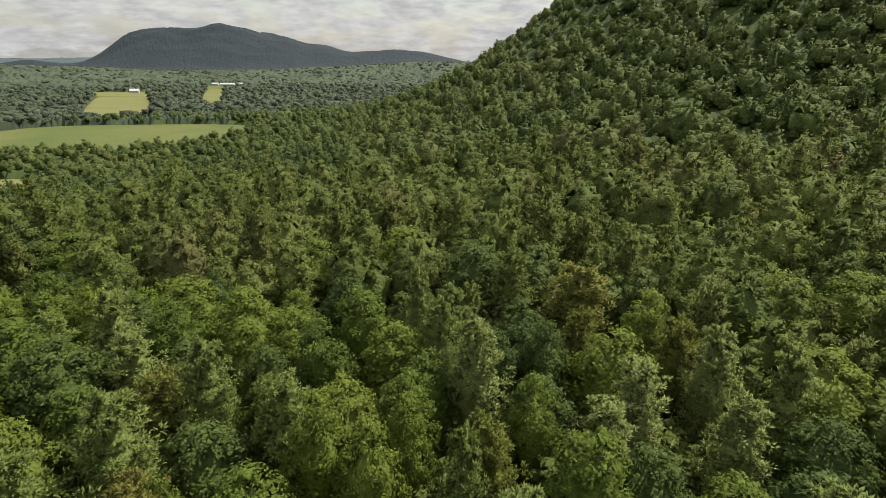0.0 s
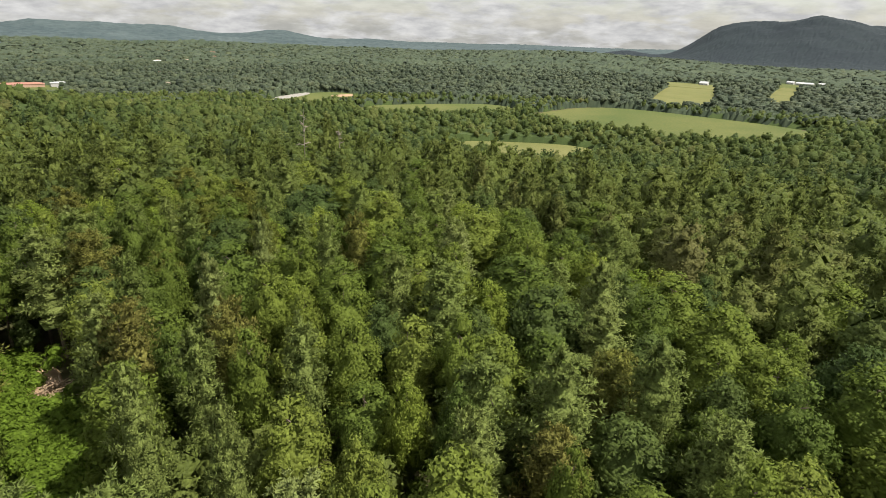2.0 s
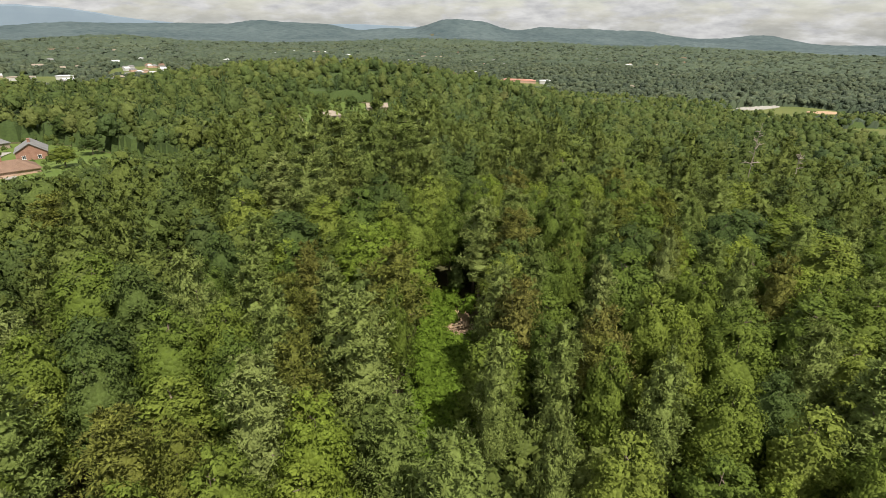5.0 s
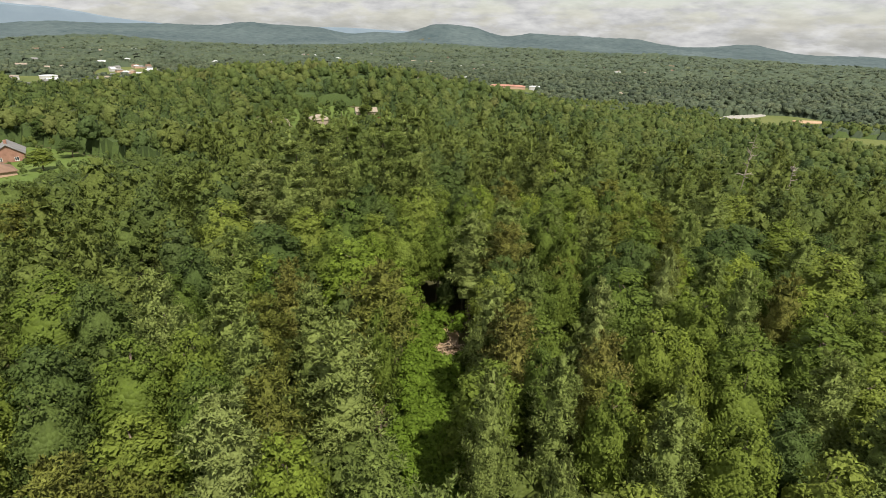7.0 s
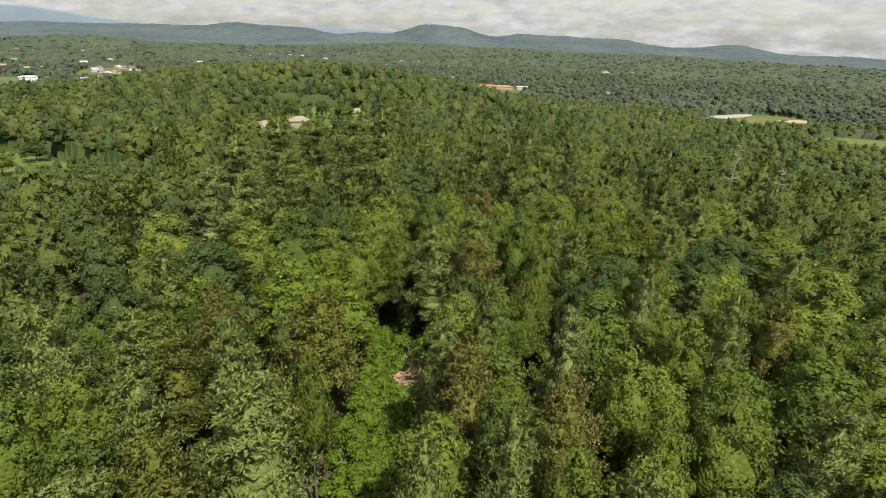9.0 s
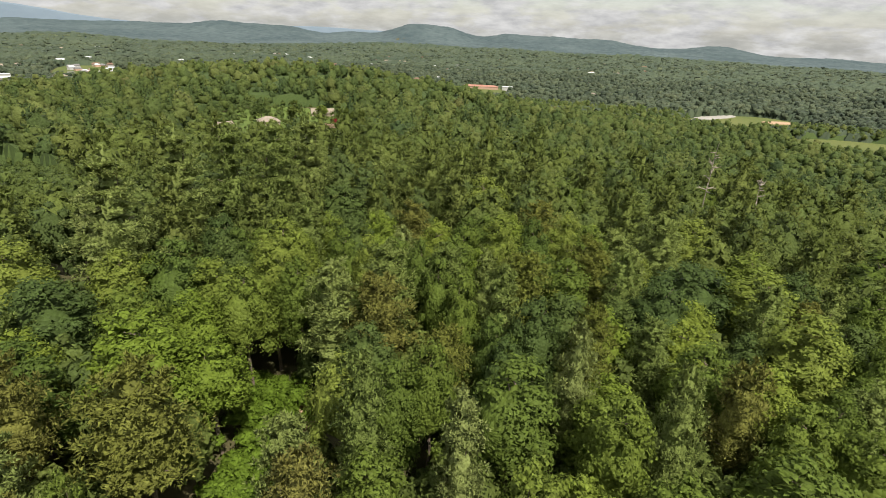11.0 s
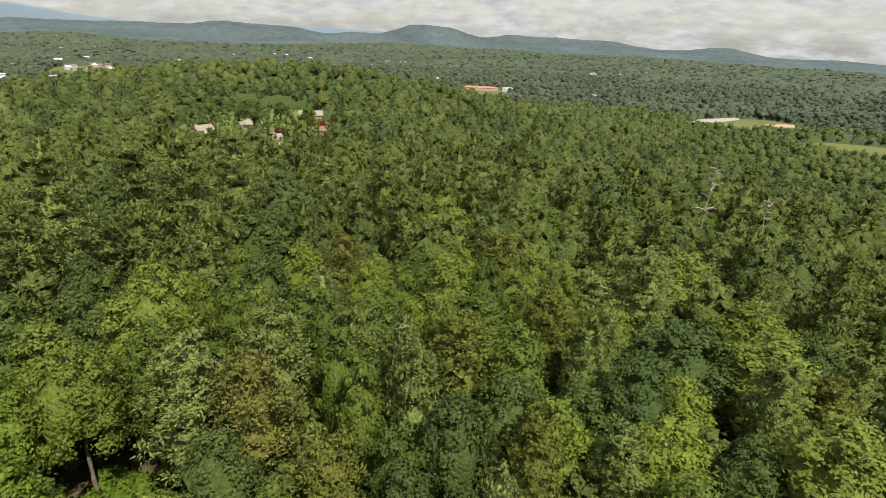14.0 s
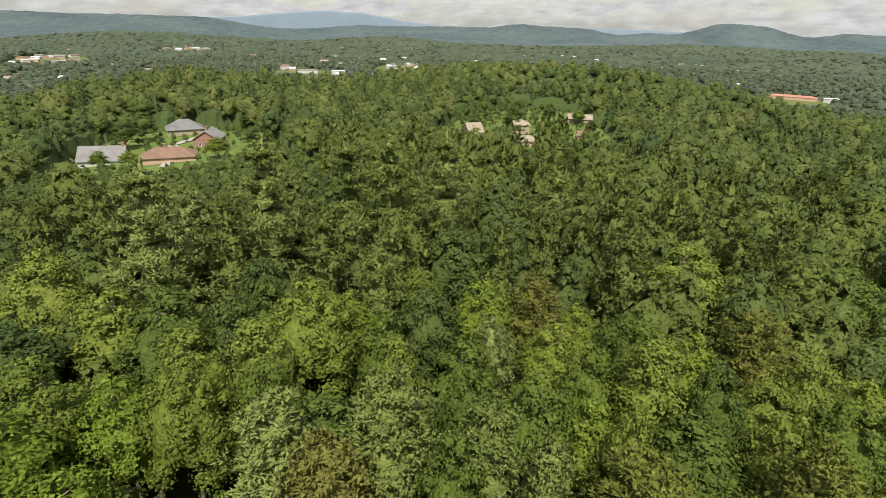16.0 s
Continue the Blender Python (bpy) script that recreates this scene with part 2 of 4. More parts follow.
def land(x, y):
    """Height of the bare ground, in metres."""
    x, y = np.asarray(x, float), np.asarray(y, float)
    r = np.hypot(x, y)
    z = -58 + 10 * (r / 4700) ** 2
    z = z + 71.5 * bell(x, y, -70, -20, 230, 190) + 60 * bell(x, y, -560, -175, 135, 215) + 45 * bell(x, y, -260, -330, 110, 110)
    z = z + 560 * bell(x, y, 600, 560, 280, 280)
    z = z + 1.2 * ripple(x, y, 34, 0.4) * np.clip((r - 110) / 80, 0, 1) * np.clip((420 - r) / 100, 0, 1) + (3 * ripple(x, y, 210, 1.9) + 5 * ripple(x, y, 120, 0.6) * np.clip((r - 1250) / 500, 0, 1)) * np.clip((r - 300) / 500, 0, 1)
    if np.any(r > 1800):
        z = z + hills(x, y, FAR_HILLS)
    return z


def sheet(name, azs, radii, height, mat, cut=None):
    """A sheet over the polar grid azs x radii (degrees to the left of +y, metres), at height(x, y)."""
    A, R = np.meshgrid(np.radians(azs), radii, indexing="ij")
    x, y = -R * np.sin(A), R * np.cos(A)
    z = height(x, y)
    n, k = x.shape
    v = np.stack([x, y, z], -1).reshape(-1, 3)
    i = np.arange(n * k).reshape(n, k)
    q = np.stack([i[:-1, :-1], i[:-1, 1:], i[1:, 1:], i[1:, :-1]], -1).reshape(-1, 4)
    if cut is not None:
        q = q[~cut(v[q, 0].mean(1), v[q, 1].mean(1))]
    me = bpy.data.meshes.new(name)
    me.from_pydata(v.tolist(), [], q[:, ::-1].tolist())
    me.materials.append(mat)
    me.update()
    return new(name, me)


ground = sheet("ground", np.linspace(-180, 180, 421), np.r_[0.01, np.geomspace(4, 4950, 120)], land, M_floor)
tagged(ground, "shaded brown and green forest floor running out to the valley", "ground", kind="structure")


# ---------------------------------------------------------------- open places in the woods
def blob(x, y, cx, cy, a, b, turn):
    c, s = math.cos(radians(turn)), math.sin(radians(turn))
    u, v = (x - cx) * c + (y - cy) * s, -(x - cx) * s + (y - cy) * c
    return (np.abs(u / a) ** 3 + np.abs(v / b) ** 3) < 1


FIELDS = {  # centre x, y, half length, half width, turn
    "meadow": (-385, 690, 178, 125, 3), "long_field": (-585, 1120, 300, 55, 115), "upper_field": (-700, 1345, 95, 75, 10), "strip_field": (-478, 1330, 290, 24, 108),
    "house_field": (-350, 385, 78, 62, 48), "side_field": (-650, 520, 125, 70, 68), "lot_field": (-850, 420, 105, 66, 120), "barn_yard": (-560, 1640, 95, 60, 108), "school_ground": (-1120, 28, 120, 62, 178),
    "town_ground": (-1215, -820, 170, 70, 35), "shop_ground": (-960, -890, 120, 90, 45), "mall_ground": (-745, -1560, 200, 90, 60), "far_ground": (-1270, -1770, 200, 90, 55), "depot_ground": (-1190, -120, 120, 60, 10)}
CLEARINGS = {"vine_track": (-48, 0.2, 16, 4.2, 5), "brush_clearing": (-63, -0.8, 4.0, 3.0, 0), "pile_spot": (-58.5, 2.0, 3.6, 3.0, 0)}
YARDS = {"brick_house_yard": (-152, -140, 94, 39, 57), "hill_house_yard": (-308, -84, 118, 50, 22), "valley_house_yard": (-296, 338, 34, 26, 48)}


HOME_RNG = np.random.default_rng(31)
HOMES = [(-r * math.sin(radians(a)), r * math.cos(radians(a))) for a, r in zip(HOME_RNG.uniform(72, 158, 110), HOME_RNG.uniform(1150, 2500, 110))]


def is_open(x, y):
    out = np.zeros(np.shape(x), bool)
    for f in (*FIELDS.values(), *CLEARINGS.values(), *YARDS.values()):
        out |= blob(x, y, *f)
    if np.any(np.hypot(x, y) > 1000):
        for p, q in HOMES:
            out |= np.hypot(x - p * 0.988, y - q * 0.988) < 24
    return out


# ---------------------------------------------------------------- foliage
RNG = np.random.default_rng(7)


def unit(v):
    return v / np.maximum(np.linalg.norm(v, axis=-1, keepdims=True), 1e-9)


def leaves(P, N, size, rng, wild=0.6, long=1.0):
    """One three-cornered leaf spray at each place P, facing about N: (n, 3, 3)."""
    n = len(P)
    N = unit(N + wild * rng.normal(size=(n, 3)))
    T = unit(np.cross(N, rng.normal(size=(n, 3))))
    B = np.cross(N, T)
    s = (np.broadcast_to(size, n) * rng.uniform(0.7, 1.35, n))[:, None]
    w = s * rng.uniform(0.55, 0.8, n)[:, None] / long
    return np.stack([P + T * s * long, P - T * s * 0.5 * long + B * w, P - T * s * 0.5 * long - B * w], 1)


def solid(level):
    """Unit ball of 8 (level 0), 20 or 80 faces: corners and faces."""
    if level == 0:
        a, b, c = 1 / math.sqrt(3), 1 / math.sqrt(2), 1 / math.sqrt(6)
        turn = np.array([(a, b, c), (a, -b, c), (a, 0, -2 * c)])[:, [1, 2, 0]]      # one face lies level on top
        return np.array([(1, 0, 0), (0, 1, 0), (-1, 0, 0), (0, -1, 0), (0, 0, 1), (0, 0, -1.0)]) @ turn, np.array([(0, 1, 4), (1, 2, 4), (2, 3, 4), (3, 0, 4), (1, 0, 5), (2, 1, 5), (3, 2, 5), (0, 3, 5)])
    bm = bmesh.new()
    bmesh.ops.create_icosphere(bm, subdivisions=level, radius=1)
    v, f = np.array([tuple(p.co) for p in bm.verts]), np.array([[p.index for p in q.verts] for q in bm.faces])
    bm.free()
    return v, f


SOLIDS = [solid(0), solid(1), solid(2)]


class Crown:
    """Corners, faces and normals of a crown, gathered piece by piece."""

    def __init__(self):
        self.v, self.f, self.d, self.n = [], [], [], 0

    def lump(self, rng, level, centre, axes, rough=0.16):
        v, f = SOLIDS[level]
        self.add(v * (1 + rough * rng.normal(size=(len(v), 1))) @ np.asarray(axes, float) + centre, f, v)

    def add(self, v, f, d):
        self.v.append(v)
        self.f.append(f + self.n)
        self.d.append(d)
        self.n += len(v)

    def sprays(self, tris, facing):
        self.add(tris.reshape(-1, 3), np.arange(len(tris) * 3).reshape(-1, 3), np.repeat(facing, 3, 0))

    def done(self, centre=None, reach=(1, 1, 1), whole=0.5):
        """whole: how far the leaves turn with the crown as a whole rather than with their own clump."""
        v, f, d = np.concatenate(self.v), np.concatenate(self.f), unit(np.concatenate(self.d))
        if centre is not None:
            d = unit((1 - whole) * d + whole * unit((v - centre) / np.asarray(reach) ** 1.5) + np.array([0, 0, 0.15]))
        p = v[f]
        away_ = np.einsum("ij,ij->i", np.cross(p[:, 1] - p[:, 0], p[:, 2] - p[:, 0]), d[f].mean(1)) < 0
        f = f.copy()
        f[away_] = f[away_][:, ::-1]
        return v, f, d


def lobed_crown(rng, H, radius, base, count, per, size, lobe=1.1, level=1, wild=0.6, core=0.72, egg=1, lumpy=0.12):
    """Broadleaf crown: many rough rounded lobes set with leaf sprays, narrowing to the top."""
    out = Crown()
    deep = H * (1 - base)
    out.lump(rng, egg, np.array([0, 0, H - deep * 0.58]), np.diag([radius * 0.76, radius * 0.76, deep * 0.39]), lumpy)
    for k in range(count):
        t = ((k + 0.6) / count) ** 0.85
        s = math.sin(1.95 * t ** 0.72)
        a = k * 2.39996 + rng.uniform(-0.5, 0.5)
        rl = lobe * rng.uniform(0.7, 1.3) * (0.7 + 0.4 * s)
        reach = rng.uniform(0.72, 1.1)
        d0 = np.array([math.cos(a), math.sin(a), 0.0])
        c = d0 * s * max(radius - rl * 0.55, 0.2) * reach
        c[2] = H - rl * 0.6 - t * (H * (1 - base) - rl) + rng.uniform(-0.3, 0.3)
        out.lump(rng, level, c, np.diag([rl * core, rl * core, rl * core * 0.85]), 0.2)
        m = int(per * rl * rl / lobe / lobe)
        if m:
            d = unit(rng.normal(size=(m, 3)) + d0 * s * 0.7 + np.array([0, 0, 0.55]))
            p = c + d * (rl * rng.uniform(0.62, 1.2, m))[:, None] * np.array([1, 1, 0.9])
            out.sprays(leaves(p, d + np.array([0, 0, 0.25]), size, rng, wild=wild), d)
    return out.done(np.array([0, 0, H - deep * 0.75]), (radius, radius, deep * 0.75))


def needles(c, d, radius, n, size, rng, squash=0.7):
    """A tuft of n needle sprays standing out from c, leaning along d: (n, 3, 3), and their facing."""
    up = np.array([0, 0, 1.0])
    e = unit(rng.normal(size=(n, 3)) + 0.9 * up + 0.6 * d)
    p = c + e * (radius * rng.uniform(0.35, 0.9, n))[:, None] * np.array([1, 1, squash])
    side = unit(np.cross(e, up + 0.45 * rng.normal(size=(n, 3))))
    s = (size * rng.uniform(0.7, 1.4, n))[:, None]
    return np.stack([p + e * s * 1.7, p - e * s * 0.6 + side * s * 0.55, p - e * s * 0.6 - side * s * 0.55], 1), unit(e + up)


def whorled_crown(rng, H, radius, base, whorls, boughs, tufts, per, size, rise=0.28, power=0.6, level=0, squash=0.8, plump=1.0, loose=1.3, core=0.56):
    """Pine crown: tiers of boughs, each set with soft needle tufts that turn up towards its end."""
    out = Crown()
    for k in range(whorls):
        f = (k + 0.5 * rng.random()) / whorls
        z = H * (base + (0.97 - base) * f)
        reach = radius * (1 - f) ** power * (0.62 + 0.38 * min(1, f * 5 + 0.2)) + 0.25
        out.lump(rng, 1 if per > 7 else level, np.array([0, 0, z - 0.03 * H]), np.diag([reach * core, reach * core, H * (1 - base) / whorls * 0.85]), 0.18)
        for b in range(boughs):
            a = b * 2 * math.pi / boughs + k * 1.3 + rng.uniform(-0.35, 0.35)
            L = reach * rng.uniform(0.62, 1.15)
            up = rise * rng.uniform(0.4, 1.6)
            lift = rng.uniform(-0.5, 0.5) * loose * H * (1 - base) / whorls
            d = unit(np.array([math.cos(a), math.sin(a), up]))
            side = np.array([-math.sin(a), math.cos(a), 0])
            for q in range(tufts):
                g = 1.0 if q == 0 else rng.uniform(0.28, 0.95)
                w = 0.0 if q == 0 else rng.normal() * 0.22 * L * (1.15 - 0.5 * g)
                c = d * L * g + side * w + np.array([0, 0, z + lift + 0.12 * L * g * g - 0.1 * L + rng.normal() * 0.1 * L])
                rt = (0.19 * L + 0.16) * rng.uniform(0.75, 1.25) * plump
                if per < 8:
                    out.lump(rng, level, c, np.diag([rt * 0.66, rt * 0.66, rt * 0.66 * squash]), 0.2)
                if per:
                    out.sprays(*needles(c, d, rt, per, size, rng, squash))
    out.lump(rng, level, np.array([0, 0, H * 0.965]), np.diag([0.25, 0.25, H * 0.04]))
    if per:
        out.sprays(*needles(np.array([0, 0, H * 0.965]), np.array([0, 0, 1.0]), 0.35, per * 2, size, rng, 1.6))
    return out.done(np.array([0, 0, H * base]), (radius, radius, H * (1 - base)), 0.55)


def leaf_mesh(name, crown, mat, tint=None):
    """Smooth-shaded mesh of triangles; tint: a number for each corner."""
    v, f, d = crown
    me = bpy.data.meshes.new(name)
    me.vertices.add(len(v))
    me.vertices.foreach_set("co", v.astype(np.float32).ravel())
    me.loops.add(f.size)
    me.loops.foreach_set("vertex_index", f.astype(np.int32).ravel())
    me.polygons.add(len(f))
    me.polygons.foreach_set("loop_start", np.arange(0, f.size, 3, dtype=np.int32))
    me.polygons.foreach_set("use_smooth", np.ones(len(f), bool))
    me.materials.append(mat)
    if tint is not None:
        at = me.attributes.new("tint", "FLOAT", "POINT")
        at.data.foreach_set("value", tint.astype(np.float32))
    me.update(calc_edges=True)
    me.normals_split_custom_set_from_vertices(d.astype(np.float32))
    return me


def tube(bm, a, b, ra, rb, sides=7):
    a, b = Vector(a), Vector(b)
    d = (b - a).normalized()
    s = d.orthogonal().normalized()
    o = d.cross(s)
    rings = []
    for p, r in ((a, ra), (b, rb)):
        rings.append([bm.verts.new(p + (s * math.cos(k * 2 * math.pi / sides) + o * math.sin(k * 2 * math.pi / sides)) * r) for k in range(sides)])
    for k in range(sides):
        bm.faces.new((rings[0][k], rings[0][(k + 1) % sides], rings[1][(k + 1) % sides], rings[1][k]))


def part(name, bm, mat, parent, label=""):
    me = bpy.data.meshes.new(name)
    bm.to_mesh(me)
    bm.free()
    me.materials.append(mat)
    ob = new(name, me)
    ob.parent = parent
    return tagged(ob, label)


def trunk_of(tree, rng, H, base, radius, girth, mat, limbs=9):
    bm = bmesh.new()
    pts = [Vector((rng.normal() * 0.12 * k, rng.normal() * 0.12 * k, H * 0.92 * k / 5)) for k in range(6)]
    pts[0].z = -1.5
    for k in range(5):
        tube(bm, pts[k], pts[k + 1], girth * (1 - k / 5.4), girth * (1 - (k + 1) / 5.4))
    for k in range(limbs):
        f = base + (0.9 - base) * (k + 0.3) / limbs
        a = k * 2.4
        p = Vector((0, 0, H * f))
        L = radius * 0.55 * (1 - 0.85 * (f - base) / (1 - base))
        tube(bm, p, p + Vector((math.cos(a) * L, math.sin(a) * L, L * 0.55)), girth * 0.32, 0.03, 5)
    return part("trunk", bm, mat, tree)


def make_tree(kind, seed, H, radius, label):
    rng = np.random.default_rng(seed)
    tree = new("pine_tree" if kind in ("pine", "big_pine", "olive") else "broadleaf_tree")
    mat = {"broad": M_broad, "bright": M_bright, "dark": M_dark, "pine": M_pine, "big_pine": M_pine, "olive": M_olive, "red": M_red}[kind]
    if kind == "pine":
        base = 0.34
        tris = whorled_crown(rng, H, radius, base, 12, 7, 5, 24, 0.115, rise=0.42, power=0.5)
    elif kind == "big_pine":
        base = 0.34
        tris = whorled_crown(rng, H, radius, base, 9, 6, 8, 28, 0.15, rise=0.2, squash=0.36, plump=1.0, loose=0.3, core=0.36)
    elif kind == "olive":
        base = 0.46
        tris = whorled_crown(rng, H, radius, base, 10, 7, 5, 22, 0.115, power=0.42, rise=0.3)
    else:
        base = rng.uniform(0.32, 0.40)
        tris = lobed_crown(rng, H, radius, base, 46, 88, 0.15, lobe=0.86, level=0, wild=0.42, core=0.66)
    trunk_of(tree, rng, H, base, radius, 0.2, M_bark)
    crown = new("crown", leaf_mesh("crown", tris, mat))
    crown.parent = tree
    tagged(tree, label, "tree", "trees of the near woods")
    return tree, H, radius


PROTOS = {
    "broad": [make_tree("broad", s, H, r, lab) for s, H, r, lab in (
        (1, 15.5, 2.7, "slender tulip tree with a lumpy green crown"), (2, 15, 3.1, "green leafy tree with a rounded crown"),
        (3, 16, 2.5, "tall narrow tulip tree with fresh green leaves"), (4, 14.8, 3.1, "leafy green tree with a dense crown"), (5, 15.5, 3.3, "wide-crowned green oak in the woods"))],
    "bright": [make_tree("bright", s, H, r, lab) for s, H, r, lab in ((6, 14.5, 2.9, "bright yellow-green leafy tree beside the clearing"), (7, 14.5, 2.7, "light green young tree catching the sun"))],
    "dark": [make_tree("dark", s, H, r, lab) for s, H, r, lab in ((8, 15.5, 3.1, "dark green oak with a dense rounded crown"), (9, 15, 2.9, "dark leafy tree standing in the woods"))],
    "pine": [make_tree("pine", s, H, r, lab) for s, H, r, lab in (
        (11, 17, 2.9, "white pine with tiers of soft grey-green needles"), (12, 16.5, 2.6, "young white pine with pale green plumed boughs"), (14, 17, 3.1, "bushy white pine with upturned bough ends"))],
    "big_pine": [make_tree("big_pine", s, H, r, lab) for s, H, r, lab in ((13, 24.0, 4.7, "big white pine with wide layered boughs"), (15, 23.5, 4.5, "old white pine with spreading flat tiers of needles"))],
    "olive": [make_tree("olive", 21, 15, 3.0, "olive-green pine with a sparse rounded crown"), make_tree("olive", 22, 15, 2.8, "brownish-olive pine among leafy trees")],
    "red": [make_tree("red", 25, 5, 2.2, "dark red ornamental tree beside a house")]}


def jittered(x0, x1, y0, y1, step, rng):
    gx, gy = np.meshgrid(np.arange(x0, x1, step), np.arange(y0, y1, step))
    gx = gx + (np.arange(gx.shape[0]) % 2)[:, None] * step / 2
    return gx.ravel() + rng.uniform(-0.36, 0.36, gx.size) * step, gy.ravel() + rng.uniform(-0.36, 0.36, gx.size) * step


def seen_side(x, y, more=0.0):
    """The part of the plan that lies before the flight: ahead and to the left."""
    az = np.degrees(np.arctan2(-x, y))
    r = np.hypot(x, y)
    return ((az > -47 - more) & (az < 172 + more)) | (r < 15)


NEAR, CLOSE, MID, FAR, LAST = 46, 84, 175, 430, 900


def away(x, y):
    """Distance in plan from the straight line under the flight."""
    ax, ay, dx, dy = 0.0, 2.0, -52.0, 20.0
    t = np.clip(((x - ax) * dx + (y - ay) * dy) / (dx * dx + dy * dy), 0, 1)
    return np.hypot(x - ax - t * dx, y - ay - t * dy)


PLANTED = []


def plant(kind, x, y, width, height=0.0):
    """One tree of that kind with its crown's width, in metres; height: another than the kind's own."""
    tree, H, radius = PROTOS[kind][len(PLANTED) % len(PROTOS[kind])]
    tall = (height or H * RNG.uniform(0.95, 1.05)) / H
    wide = width / 2 / radius
    PLANTED.append((x, y, width))
    copy_thing(tree, pose(x, y, float(land(x, y)), 0, 0, RNG.uniform(0, 360)) @ Matrix.Diagonal((wide, wide, tall, 1)))


# the trees that stand out
plant("big_pine", -89.6, -22.1, 11.0)
plant("big_pine", -99.7, -13.3, 11.0)
plant("big_pine", -77.2, -23.0, 11.0)
plant("pine", -71.8, 7.3, 7.1)
plant("broad", -78.5, -5.2, 7.3)
plant("broad", -79.1, 1.3, 4.5)
plant("broad", -79.3, 13.5, 6.2)
plant("olive", -74.7, 21.1, 7.5)
plant("olive", -80.1, 28.7, 7.1)
plant("broad", -98.8, 47.5, 9.5)
plant("broad", -79.0, 47.6, 9.5)
plant("pine", -89.7, 39.9, 7.0)
plant("broad", -54.4, 18.6, 6.7)
plant("pine", -49.1, 15.1, 3.7)
plant("pine", -57.3, 23.2, 3.6)
plant("pine", -51.1, 8.8, 4.4)
plant("pine", -46.7, 5.5, 4.8)
plant("pine", -52.3, 28.8, 4.4)
plant("broad", -56.5, 12.7, 4.7)
plant("dark", -98.0, -3.5, 8.6)
plant("olive", -93.0, 7.7, 7.0)
plant("broad", -72.1, -14.1, 7.8)
plant("bright", -57.9, -9.6, 8.1)
plant("pine", -75.4, 31.1, 5.4)
plant("broad", -146.1, 69.0, 7.5)
plant("dark", -74.8, -9.8, 5.8)
plant("broad", -62.5, -12.8, 6.7)
plant("broad", -66.5, 45.2, 7.7)
plant("olive", -56.2, 34.7, 4.9)
plant("broad", -109.9, 17.7, 9.5)
plant("broad", -119.3, 32.3, 9.5)
plant("pine", -108.3, 41.7, 7.9)
plant("broad", -50.6, 24.7, 4.5)
plant("broad", -79.3, 19.5, 3.7)
plant("olive", -49.7, -4.9, 7.8)
plant("dark", -72.2, 34.1, 6.4)
plant("broad", -67.0, 14.7, 4.4)
plant("pine", -45.2, -17.4, 6.1)
plant("pine", -42.0, -21.7, 6.1)
plant("pine", -36.6, -5.0, 7.0)
plant("pine", -44.5, -9.8, 4.7)
plant("broad", -42.1, -3.4, 3.2)
plant("bright", -27.5, -5.7, 5.1)
plant("pine", -35.3, 10.0, 4.5)
plant("pine", -32.8, 5.5, 4.1)
plant("broad", -39.7, 9.3, 3.2)
plant("olive", -40.7, 14.0, 5.3)
plant("dark", -79.7, 40.1, 9.5)
plant("broad", -87.8, 50.8, 9.5)
plant("broad", -45.1, 26.5, 6.8)
plant("broad", -44.2, 18.6, 4.7)
plant("olive", -24.5, -16.6, 6.0)
plant("pine", -36.6, -11.8, 5.0)
plant("broad", -33.2, -13.4, 5.3)
plant("broad", -36.0, -20.3, 6.5)
plant("olive", -66.4, -55.9, 9.5)
plant("pine", -95.5, 41.5, 9.1)
plant("dark", -63.7, -21.5, 8.4)
plant("broad", -45.7, -34.4, 8.8)
plant("dark", -35.1, -26.4, 5.9)
plant("broad", -47.9, 34.2, 7.6)
plant("pine", -31.6, 16.2, 4.3)
plant("broad", -33.7, 13.1, 3.7)
plant("big_pine", -111.4, -12.6, 11.0)
plant("big_pine", -100.2, -20.2, 11.0)
plant("olive", -43.5, 7.3, 4.9)
plant("pine", -26.0, 9.0, 3.3)
plant("broad", -92.3, 70.6, 9.5)
plant("broad", -52.2, 51.7, 9.5)
plant("pine", -38.2, 28.7, 5.0)
plant("pine", -34.9, 31.8, 7.2)
plant("broad", -40.2, 24.1, 5.6)
plant("bright", -24.8, 20.5, 3.7)
plant("broad", -21.4, 14.8, 3.9)
plant("pine", -18.2, 28.7, 6.6)
plant("broad", -35.9, 44.0, 7.9)
plant("broad", -48.8, 75.6, 9.5)
plant("pine", -26.4, 44.4, 5.9)
plant("broad", -21.5, 22.4, 3.6)
plant("broad", -40.0, 20.1, 3.8)
plant("pine", -15.4, 36.3, 5.6)
plant("dark", -28.0, 38.6, 7.3)
plant("broad", -26.9, 27.3, 4.2)
plant("broad", -16.9, 50.4, 8.3)
plant("broad", -0.6, 31.0, 4.1)
plant("broad", -5.2, 49.5, 6.7)
plant("pine", 5.0, 38.6, 6.3)
plant("broad", 8.7, 33.4, 4.0)
plant("broad", 17.1, 40.2, 7.6)
plant("pine", 2.9, 24.8, 4.0)
plant("broad", 10.9, 26.5, 5.9)
plant("broad", -2.7, 27.8, 4.6)
plant("broad", -6.2, 29.5, 4.5)
plant("broad", -9.5, 25.1, 6.4)
plant("broad", -13.4, 23.9, 3.2)
plant("broad", -23.9, 54.3, 7.8)
plant("broad", -13.4, 70.9, 7.6)
plant("broad", -1.2, 73.2, 9.5)
plant("broad", 43.3, 56.9, 9.5)
plant("broad", 48.8, 52.7, 9.5)
plant("olive", 18.3, 54.9, 9.5)
plant("pine", 20.7, 132.6, 9.5)
plant("broad", 22.7, 47.4, 5.1)
plant("olive", 23.2, 41.7, 4.7)
plant("pine", 0.4, 49.3, 4.7)
